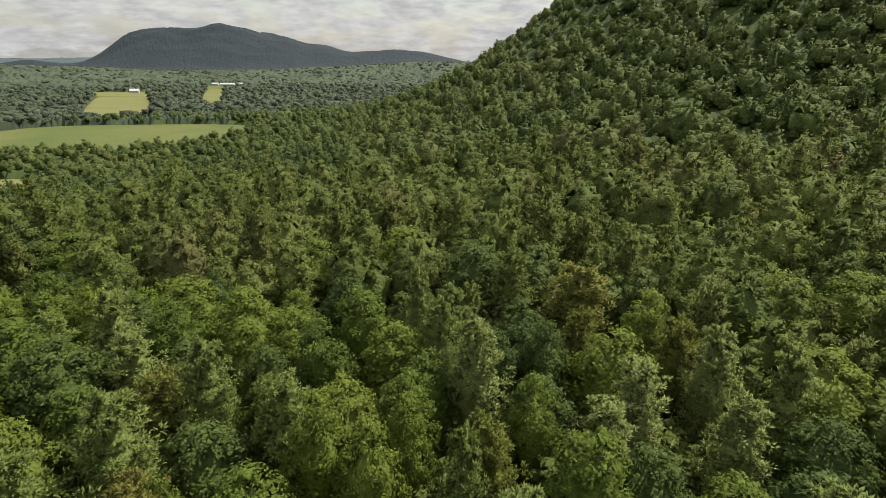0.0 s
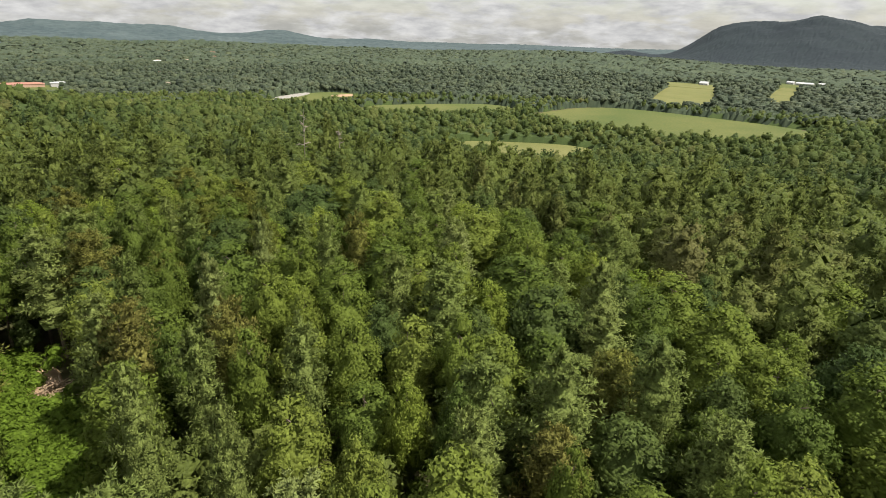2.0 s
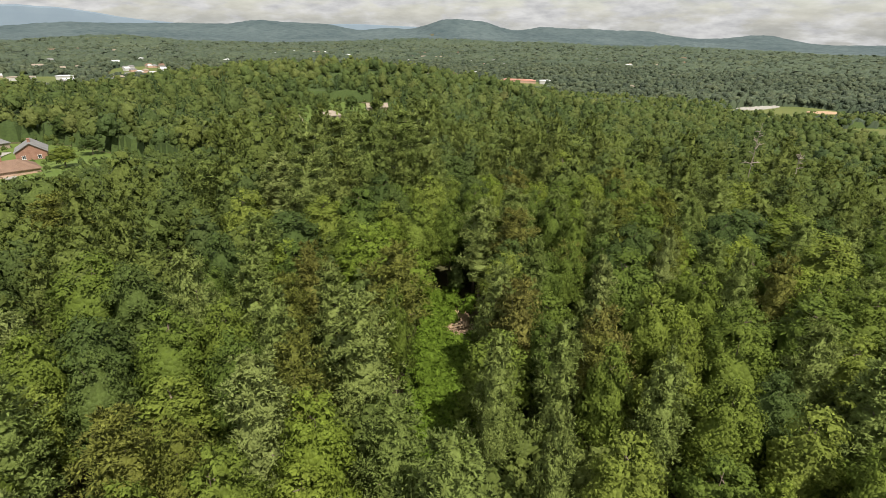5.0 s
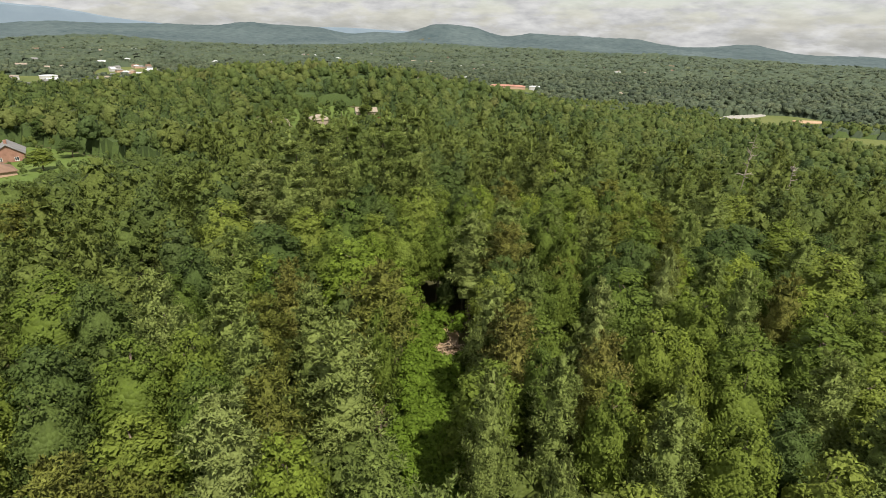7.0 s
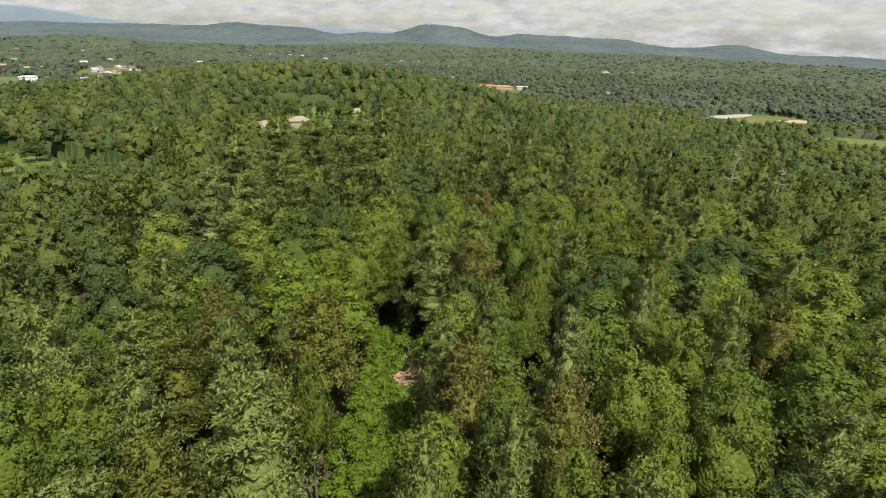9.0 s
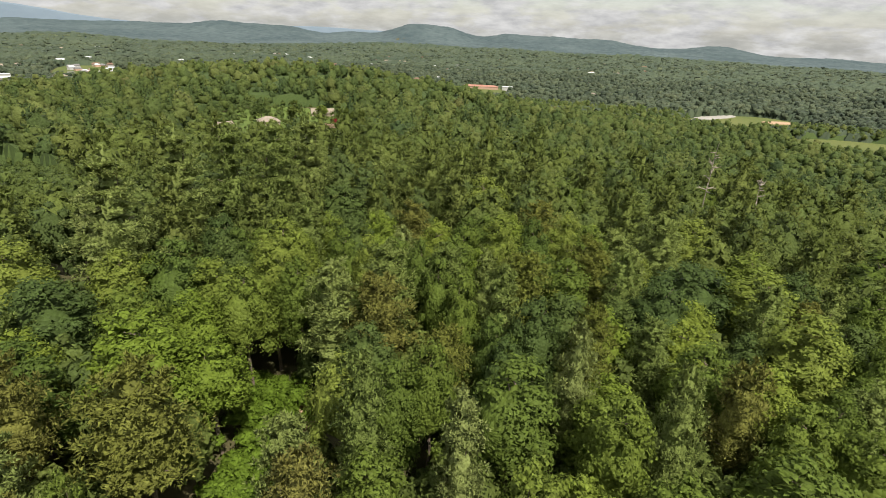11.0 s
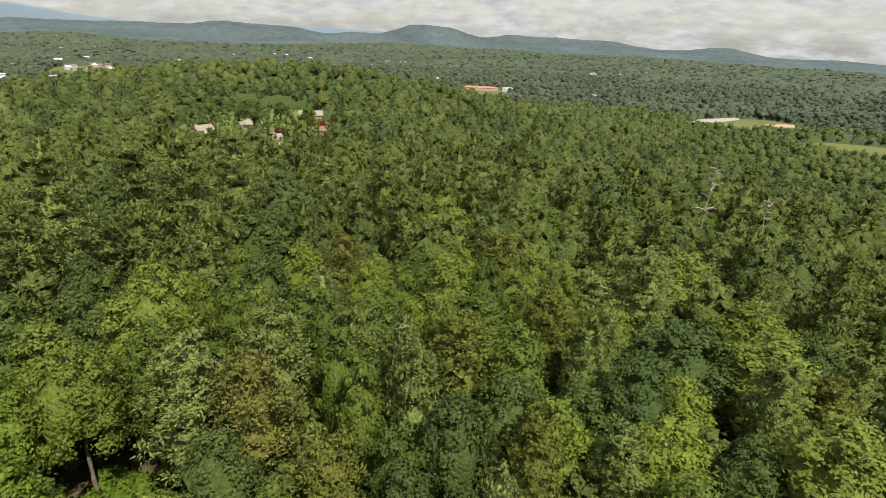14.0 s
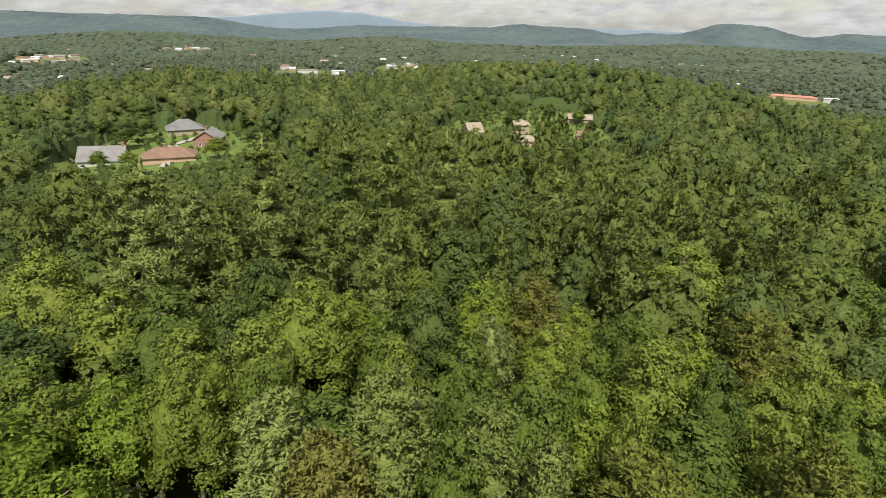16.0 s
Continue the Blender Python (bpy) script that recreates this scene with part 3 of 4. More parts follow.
plant("dark", 7.8, 67.3, 8.8)
plant("broad", 34.8, 38.6, 8.8)
plant("pine", 28.8, 57.0, 4.5)
plant("big_pine", -105.8, -9.6, 8.5)
plant("dark", -86.1, 0.9, 5.6)
plant("pine", -129.9, -4.0, 8.6)
plant("pine", -128.1, 5.9, 9.1)
plant("broad", -86.9, 19.2, 5.9)
plant("olive", -97.5, 25.1, 7.4)
plant("broad", -86.6, 23.1, 5.0)
plant("pine", -72.5, 16.9, 4.0)
plant("broad", -70.5, 12.4, 4.1)
plant("broad", -72.8, -4.5, 5.3)
plant("broad", -76.7, 9.9, 4.5)
plant("pine", -190.8, 42.4, 9.5)
plant("pine", -153.9, 24.7, 9.5)
plant("broad", -70.5, -30.1, 8.0)
plant("broad", -76.7, 4.4, 3.7)
plant("pine", -83.6, -42.4, 9.5)
plant("pine", -86.8, -32.1, 8.4)
plant("broad", -158.5, 14.1, 9.5)
plant("broad", -85.1, 27.5, 5.3)

# the rest of the near woods between them
xs, ys = jittered(-140, 90, -110, 120, 4.0, RNG)
ok = seen_side(xs, ys) & ~is_open(xs, ys) & (away(xs, ys) < NEAR) & (ys > -42)
for x, y in zip(xs[ok], ys[ok]):
    u = RNG.random()
    w = RNG.uniform(4.8, 6.8)
    if any(math.hypot(x - a, y - b) < 0.31 * (w + c) for a, b, c in PLANTED):
        continue
    # extra dark-leaved trees right of the start stand in for a cloud shadow
    cloud_shade, sunny = (0.55 if x > 4 and y > 14 else 0.08), (0.22 if x < -58 else 0.05)
    kind = "pine" if u < 0.22 else "olive" if u < 0.29 else "dark" if u < 0.29 + cloud_shade else "bright" if u < 0.29 + cloud_shade + sunny else "broad"
    plant(kind, x, y, w, PROTOS[kind][0][1] * RNG.uniform(0.78, 1.0))
SPOTS = np.array(PLANTED)


def stand(name, x, y, kinds, label, mat, scale=(0.8, 1.12)):
    """Many small trees joined into one mesh; kinds: (share, list of crowns, lowest and highest tint). scale: a range, or one value a tree."""
    out, tints = Crown(), []
    pick = RNG.random(len(x))
    size = RNG.uniform(*scale, len(x)) if isinstance(scale, tuple) else scale
    lo = 0.0
    for share, crowns, t0, t1 in kinds:
        mine = np.nonzero((pick >= lo) & (pick < lo + share))[0]
        lo += share
        for c, (v, f, d) in enumerate(crowns):
            i = mine[c::len(crowns)]
            a, s = RNG.uniform(0, 6.283, len(i)), size[i]
            ca, sa_ = (np.cos(a) * s)[:, None], (np.sin(a) * s)[:, None]
            X = v[None, :, 0] * ca - v[None, :, 1] * sa_ + x[i][:, None]
            Y = v[None, :, 0] * sa_ + v[None, :, 1] * ca + y[i][:, None]
            Z = v[None, :, 2] * s[:, None] + land(x[i], y[i])[:, None]
            faces = (f[None] + (np.arange(len(i)) * len(v))[:, None, None]).reshape(-1, 3)
            cu, su = np.cos(a)[:, None], np.sin(a)[:, None]
            D = np.stack([d[None, :, 0] * cu - d[None, :, 1] * su, d[None, :, 0] * su + d[None, :, 1] * cu, np.repeat(d[None, :, 2], len(i), 0)], -1)
            out.add(np.stack([X, Y, Z], -1).reshape(-1, 3), faces, D.reshape(-1, 3))
            patchy = 0.5 + 0.34 * ripple(x[i], y[i], 17, 3.1) + 0.3 * ripple(x[i], y[i], 55, 0.7)
            tints.append(np.repeat(t0 + (t1 - t0) * np.clip(0.45 * patchy + 0.6 * RNG.random(len(i)) - 0.02, 0, 1), len(v)))
    ob = new(name, leaf_mesh(name, out.done(), mat, np.concatenate(tints)))
    return tagged(ob, label, "woods", kind="stuff")


def ring(r0, r1, step):
    x, y = jittered(-26 - r1 - 30, -26 + r1 + 30, 12 - r1 - 15, 12 + r1 + 15, step, RNG)
    d = away(x, y)
    k = (((d >= r0) | ((r0 == NEAR) & (y <= -42))) & (d < r1)) & seen_side(x, y) & ~is_open(x, y)
    x, y = x[k], y[k]
    if r0 < 150:
        free = np.ones(len(x), bool)
        for a, b, w in SPOTS:
            free &= np.hypot(x - a, y - b) > 0.34 * (w + 5)
        x, y = x[free], y[free]
    return x, y


def rg(s):
    return np.random.default_rng(s)


close_b = [lobed_crown(rg(100 + k), h, r, 0.36, 30, 30, 0.22, lobe=1.05, level=0, wild=0.42, core=0.8) for k, (h, r) in enumerate(((15.5, 2.9), (15, 3.4), (16, 2.7), (14.5, 3.5), (15, 3.1)))]
close_p = [whorled_crown(rg(110 + k), h, r, 0.36, 10, 6, 3, 9, 0.24) for k, (h, r) in enumerate(((17, 3.1), (16.5, 2.9), (18, 3.4)))]
mid_b = [lobed_crown(rg(30 + k), h, r, 0.36, 20, 18, 0.36, lobe=1.5, level=0, wild=0.42, core=0.82) for k, (h, r) in enumerate(((17, 3.7), (15.5, 4.4), (18, 3.4), (15, 4.5), (16, 4.0)))]
mid_p = [whorled_crown(rg(40 + k), h, r, 0.36, 8, 5, 2, 8, 0.42, plump=1.2) for k, (h, r) in enumerate(((18, 3.5), (17, 3.2), (20, 4.2)))]
far_b = [lobed_crown(rg(50 + k), h, r, 0.34, 15, 11, 0.44, lobe=2.0, level=0, wild=0.42, core=0.84, lumpy=0.2) for k, (h, r) in enumerate(((18, 4.6), (16.5, 5.8), (15.5, 5.2), (20, 4.4), (17, 6.2), (14, 4.2)))]
far_p = [whorled_crown(rg(60 + k), h, r, 0.3, 6, 5, 1, 2, 0.55, plump=1.7) for k, (h, r) in enumerate(((20, 3.8), (18, 3.4)))]
last_b = [lobed_crown(rg(70 + k), h, r, 0.34, 6, 6, 0.72, lobe=2.8, level=0, wild=0.42, core=0.86, lumpy=0.22) for k, (h, r) in enumerate(((17, 5.0), (16, 6.4), (19, 4.8), (17, 5.8), (14, 4.5)))]
high_b = [lobed_crown(rg(75 + k), h, r, 0.34, 15, 8, 0.50, lobe=1.9, level=0, wild=0.42, core=0.84, lumpy=0.2) for k, (h, r) in enumerate(((17, 4.6), (16, 5.8), (19, 4.4), (17, 5.2), (14, 4.2)))]
edge_b = [lobed_crown(rg(80 + k), h, r, 0.3, 2, 0, 1.0, lobe=4.2, level=0, core=0.9, egg=0, lumpy=0.25) for k, (h, r) in enumerate(((15, 7.0), (14, 8.4), (18, 6.8), (16, 7.6)))]
clump_b = [lobed_crown(rg(90 + k), h, r, 0.2, 2, 0, 1.0, lobe=8.0, level=0, core=0.9, egg=0, lumpy=0.25) for k, (h, r) in enumerate(((16, 13), (14, 15), (19, 12), (17, 16)))]
stand("close_woods", *ring(NEAR, CLOSE, 5.0), [(0.70, close_b, 0.0, 1.0), (0.30, close_p, 0.5, 0.97)], "mixed green woods round the clearing", M_woods, (0.78, 1.15))
stand("mid_woods", *ring(CLOSE, MID, 6.6), [(0.76, mid_b, 0.0, 1.0), (0.24, mid_p, 0.4, 0.95)], "mixed green woods of leafy trees and pines", M_woods, (0.62, 1.2))
hx, hy = ring(MID, FAR, 9.4)
up = (hx > -0.14 * hy) & (hy > 0)                      # the near mountain side
stand("mountainside_woods", hx[up], hy[up], [(0.92, far_b, 0.2, 1.0), (0.08, far_p, 0.0, 0.4)], "mixed green woods on the steep mountain side", M_slope, (0.6, 1.2))
stand("hillside_woods", hx[~up], hy[~up], [(0.86, far_b, 0.0, 1.0), (0.14, far_p, 0.0, 0.3)], "dense green woods covering the slopes", M_slope, (0.6, 1.08))
hx, hy = ring(FAR, LAST, 12.0)
near_face = 0.73 * (hx - 600) + 0.68 * (hy - 560) < 60      # woods behind the crest are left to the canopy sheet
hx, hy = hx[near_face], hy[near_face]
up = (hx > -0.14 * hy) & (hy > 0)
stand("upper_mountainside_woods", hx[up], hy[up], [(1.0, high_b, 0.2, 1.0)], "green woods high on the mountain side", M_slope, (0.6, 1.08))
stand("valley_woods", hx[~up], hy[~up], [(1.0, last_b, 0.0, 1.0)], "green woods in the valley", M_slope, (0.6, 1.08))
stand("outer_woods", *ring(LAST, 1650, 13), [(1.0, edge_b, 0.0, 1.0)], "green woods of the outer valley", M_hazed_far, (0.6, 1.3))
wx, wy = ring(1650, 3000, 26)
stand("distant_woods", wx, wy, [(1.0, clump_b, 0.0, 1.0)], "green woods of the far valley floor", M_hazed_far, (0.5, 1.25))

gx, gy = jittered(-125, 70, -60, 95, 2.7, RNG)
ok = seen_side(gx, gy) & ~is_open(gx, gy) & (away(gx, gy) < NEAR + 8)
gx, gy = gx[ok], gy[ok]
free = np.ones(len(gx), bool)
for a, b, w in SPOTS:
    free &= np.hypot(gx - a, gy - b) > 0.36 * w + 0.5
stand("saplings", gx[free], gy[free], [(1.0, mid_b, 0.0, 0.8)], "young trees and saplings filling the gaps", M_woods, (0.38, 0.64))

# farther woods: one uneven canopy, and the hills behind it
SHEET_RNG = np.random.default_rng(3)


def canopy(x, y):
    h = land(x, y) + 4 + SHEET_RNG.uniform(0, 8, x.shape) + 2 * ripple(x, y, 40, 2.2) + 4 * np.clip((np.hypot(x, y) - 1500) / 300, 0, 1)
    return np.where(is_open(x, y), land(x, y) - 2, h)


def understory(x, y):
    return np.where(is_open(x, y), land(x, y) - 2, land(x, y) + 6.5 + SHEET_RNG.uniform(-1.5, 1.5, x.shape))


# sheet added under the crowns to close the gaps between them
under = sheet("understory", np.arange(-50, 172, 0.5), np.geomspace(175, 900, 90), understory, M_shaded_under)
tagged(under, "green understory sheet below the tree crowns, shade in its colour", "undergrowth", kind="stuff")
far_woods = sheet("far_woods", np.arange(-50, 172, 0.22), 1 / np.linspace(1 / 850, 1 / 3100, 90), canopy, M_hazed_valley)
tagged(far_woods, "green woods spreading over the far valley", "woods", kind="stuff")
far_hills = sheet("far_hills", np.arange(-60, 185, 0.3), np.linspace(2700, 4880, 64), lambda x, y: land(x, y) + 4 + SHEET_RNG.uniform(0, 6, x.shape), M_hazed_hills)
tagged(far_hills, "wooded hills along the horizon, haze painted into their blue-green", "hills", kind="structure")
mountain = sheet("mountain", np.arange(-9, 37, 0.14), np.linspace(2500, 4700, 80), lambda x, y: land(x, y) - 6 + hills(x, y, CONE) + SHEET_RNG.uniform(0, 3, x.shape), M_shaded_mount)
tagged(mountain, "wooded mountain alone beyond the valley, cloud shade painted into its colour", "mountain", kind="structure")
# backdrop range; its haze is base colour only
blue_range = sheet("distant_mountains", np.arange(50, 185, 0.4), np.linspace(4890, 4985, 6), lambda x, y: -60 + 75 * np.clip((np.hypot(x, y) - 4890) / 60, 0, 1) * np.clip((np.degrees(np.arctan2(-x, y)) - 72) / 20, 0, 1) + hills(x, y, [(131.5, 4970, 108, 5.5, 60), (105, 4970, 34, 6, 60), (152, 4970, 50, 14, 60), (62, 4970, 10, 9, 60)]), M_hazed_blue)
tagged(blue_range, "mountains on the horizon with haze painted as pale blue", "mountains", kind="structure")


# ---------------------------------------------------------------- fields, yards and clearings
def patch(name, shape, mat, label, lift=0.5, category="field"):
    cx, cy, a, b, turn = shape
    c, s = math.cos(radians(turn)), math.sin(radians(turn))
    rings, sides = 14, 56
    v, q = [(cx, cy, float(land(cx, cy)) + lift)], []
    for i in range(1, rings + 1):
        for k in range(sides):
            t = k * 2 * math.pi / sides
            cu, cv = math.cos(t), math.sin(t)
            f = i / rings / (abs(cu) ** 3 + abs(cv) ** 3) ** (1 / 3)
            u, w = cu * f * a, cv * f * b
            x, y = cx + u * c - w * s, cy + u * s + w * c
            v.append((x, y, float(land(x, y)) + lift * (1 if i < rings else -1)))
    for k in range(sides):
        q.append((0, 1 + k, 1 + (k + 1) % sides))
    for i in range(rings - 1):
        for k in range(sides):
            p0, p1 = 1 + i * sides + k, 1 + i * sides + (k + 1) % sides
            q.append((p0, p0 + sides, p1 + sides, p1))
    me = bpy.data.meshes.new(name)
    me.from_pydata(v, [], q)
    me.materials.append(mat)
    me.update()
    return tagged(new(name, me), label, category, kind="structure")


patch("meadow", FIELDS["meadow"], M_grass, "green meadow between the valley woods", 1.2)
patch("long_field", FIELDS["long_field"], M_dry, "dry pale grass field running up the valley", 1.5)
patch("upper_field", FIELDS["upper_field"], M_dry, "dry pale grass field beside a barn", 2.2)
patch("strip_field", FIELDS["strip_field"], M_dry, "narrow strip of dry grass between woods", 1.5)
patch("house_field", FIELDS["house_field"], M_dry, "mown yellow-green field behind a house", 1.0)
patch("side_field", FIELDS["side_field"], M_grass, "green field in the valley woods", 1.2)
patch("lot_field", FIELDS["lot_field"], M_grass, "green field beside a pale gravel lot", 1.2)
patch("gravel_lot", (-905, 400, 52, 16, 128), M_gravel, "pale gravel parking lot at the edge of a field", 2.0, "parking lot")
patch("plowed_plot", (-868, 478, 26, 14, 100), M_clay, "bare brown plot at the edge of a field", 2.0)
patch("barn_yard", FIELDS["barn_yard"], M_grass, "grass yard round white farm buildings", 1.5)
for key in ("school_ground", "town_ground", "shop_ground", "mall_ground", "far_ground", "depot_ground"):
    patch(key, FIELDS[key], M_grass, "open ground among the town's buildings", 1.5, "ground")
patch("brick_house_yard", YARDS["brick_house_yard"], M_lawn, "green lawn round the brick houses", 0.25, "lawn")
patch("hill_house_yard", YARDS["hill_house_yard"], M_lawn, "green lawn round the hillside houses", 0.4, "lawn")
patch("valley_house_yard", YARDS["valley_house_yard"], M_lawn, "green lawn round the valley house", 0.6, "lawn")
patch("vine_track", CLEARINGS["vine_track"], M_lawn, "narrow grassy track overgrown with vines", 0.12, "ground")
patch("brush_clearing", CLEARINGS["brush_clearing"], M_clay, "small bare clay clearing in the woods", 0.16, "ground")


def vines():
    """Broad-leaved vines heaped over the track, in low mounds."""
    rng = np.random.default_rng(91)
    heap = Crown()
    for _ in range(420):
        u, w = rng.uniform(-22, 15), rng.normal() * 1.8
        x, y = -48 + u, w + 0.09 * u + 0.3 - 0.12 * max(0.0, -14 - u) ** 1.6
        r = rng.uniform(0.5, 1.2)
        if math.hypot(x + 60.0, y - 1.4) < 2.6:
            continue
        z = float(land(x, y)) + rng.uniform(0.2, 1.0) + 0.35 * abs(w)
        d = unit(rng.normal(size=(80, 3)) + np.array([0, 0, 0.8]))
        p = np.array([x, y, z]) + d * np.array([r, r, r * 0.7]) * rng.uniform(0.85, 1.15, (80, 1))
        heap.lump(rng, 1, np.array([x, y, z]), np.diag([r * 0.8, r * 0.8, r * 0.55]))
        heap.sprays(leaves(p, d, 0.19, rng, wild=0.4), d + np.array([0, 0, 0.5]))
    ob = new("vines", leaf_mesh("vines", heap.done(), M_vine))
    return tagged(ob, "bright green leafy vines covering a track", "vines", kind="stuff")


M_vine = foliage("vine leaves", [(0.0, (0.112, 0.172, 0.020)), (1.0, (0.112, 0.172, 0.020))])
vines()


def brush_pile(x, y):
    """A heap of cut branches."""
    rng = np.random.default_rng(5)
    z = float(land(x, y))
    pile = new("brush_pile")
    pile.matrix_world = pose(x, y, z)
    for k in range(70):
        bm = bmesh.new()
        a, r, h = rng.uniform(0, 6.28), rng.uniform(0, 1.7), rng.uniform(0.2, 2.0)
        h = h * (1 - r / 2.2)
        p = Vector((math.cos(a) * r, math.sin(a) * r, h))
        d = Vector((rng.normal(), rng.normal(), rng.normal() * 0.25)).normalized() * rng.uniform(0.7, 1.7)
        lowest = min(p.z - d.z * 0.5, p.z + d.z * 0.5)
        if lowest < 0.05:
            p.z += 0.05 - lowest
        g = rng.uniform(0.035, 0.09)
        tube(bm, p - d * 0.5, p + d * 0.1, g, g * 0.8, 6)
        tube(bm, p + d * 0.1, p + d * 0.5 + Vector((rng.normal() * 0.1, rng.normal() * 0.1, 0.04)), g * 0.8, g * 0.3, 6)
        part("branch", bm, M_twig, pile)
    tagged(pile, "heap of cut brown branches in the clearing", "brush pile")


brush_pile(-60.3, 1.3)


def snag(x, y, height, lean, seed, label):
    """A dead, leafless tree with broken curling limbs."""
    rng = np.random.default_rng(seed)
    tree = new("dead_tree")
    tree.matrix_world = pose(x, y, float(land(x, y)))
    bm = bmesh.new()
    n = 7
    pts = [Vector((lean * (k / n) ** 2 + rng.normal() * 0.12, rng.normal() * 0.14, height * k / n)) for k in range(n + 1)]
    pts[0].z = -0.6
    for k in range(n):
        tube(bm, pts[k], pts[k + 1], 0.20 * (1 - k / (n + 1.5)), 0.20 * (1 - (k + 1) / (n + 1.5)))
    part("trunk", bm, M_snag, tree)
    for k in range(13):
        bm = bmesh.new()
        f = rng.uniform(0.58, 0.97)
        i = min(int(f * n), n - 1)
        p = pts[i].lerp(pts[i + 1], f * n - i)
        a, L = k * 2.4, (1.1 - f) * rng.uniform(2.4, 4.4) + 0.5
        d = Vector((math.cos(a), math.sin(a), rng.uniform(-0.1, 0.7)))
        m1 = p + d * L * 0.5
        m2 = m1 + Vector((d.x * 0.4 * L, d.y * 0.4 * L, rng.uniform(-0.1, 0.6) * L))
        tube(bm, p, m1, 0.13, 0.10, 5)
        tube(bm, m1, m2, 0.10, 0.04, 5)
        tube(bm, m1, m1 + Vector((rng.normal(), rng.normal(), 0.3)) * L * 0.3, 0.07, 0.03, 4)
        part("limb", bm, M_snag, tree)
    tagged(tree, label, "dead tree", "dead trees among the pines")


# ---------------------------------------------------------------- houses
def box_bm(bm, x0, x1, y0, y1, z0, z1):
    v = [bm.verts.new(p) for p in ((x0, y0, z0), (x1, y0, z0), (x1, y1, z0), (x0, y1, z0), (x0, y0, z1), (x1, y0, z1), (x1, y1, z1), (x0, y1, z1))]
    for f in ((3, 2, 1, 0), (4, 5, 6, 7), (0, 1, 5, 4), (1, 2, 6, 5), (2, 3, 7, 6), (3, 0, 4, 7)):
        bm.faces.new([v[i] for i in f])


def gable_bm(bm, w, d, z, rise, over, hip, thick=0.22):
    """A roof of two or four slopes with eaves that stand out and a thickness."""
    X, Y = w / 2 + over, d / 2 + over
    run = min(Y, X) if hip else 0.0
    drop = rise * over / (d / 2)
    low = [(-X, -Y, z - drop), (X, -Y, z - drop), (X, Y, z - drop), (-X, Y, z - drop)]
    ridge = [(-X + run, 0, z + rise), (X - run, 0, z + rise)]
    sets = []
    for up in (0.0, thick):
        sets.append([bm.verts.new((p[0], p[1], p[2] + up)) for p in low + ridge])
    faces = [(0, 1, 5, 4), (2, 3, 4, 5), (1, 2, 5), (3, 0, 4)]
    for f in (faces if hip else faces[:2]):
        bm.faces.new([sets[1][i] for i in f])
        bm.faces.new([sets[0][i] for i in reversed(f)])
    edges = [(0, 1), (2, 3)] + ([(1, 2), (3, 0)] if hip else [(1, 5), (5, 2), (3, 4), (4, 0)])
    for a, b in edges:
        bm.faces.new((sets[0][a], sets[0][b], sets[1][b], sets[1][a]))


def window_at(house, x, y, z, w, h, face):
    """A window let into the wall whose outward side is face ("x+", "y-", ...), with frame and pane."""
    turn = {"y-": 0, "x+": 90, "y+": 180, "x-": 270}[face]
    m = pose(x, y, z, 0, 0, turn)
    bm = bmesh.new()
    t = 0.09
    for x0, x1, z0, z1 in ((-w / 2 - t, -w / 2, -t, h + t), (w / 2, w / 2 + t, -t, h + t), (-w / 2, w / 2, -t, 0), (-w / 2, w / 2, h, h + t), (-0.03, 0.03, 0, h)):
        box_bm(bm, x0, x1, -0.08, 0.05, z0, z1)
    bmesh.ops.transform(bm, matrix=m, verts=bm.verts)
    win = part("window", bm, M_trim, house)
    bm = bmesh.new()
    box_bm(bm, -w / 2, w / 2, -0.03, 0.02, 0, h)
    bmesh.ops.transform(bm, matrix=m, verts=bm.verts)
    part("pane", bm, M_glass, win)


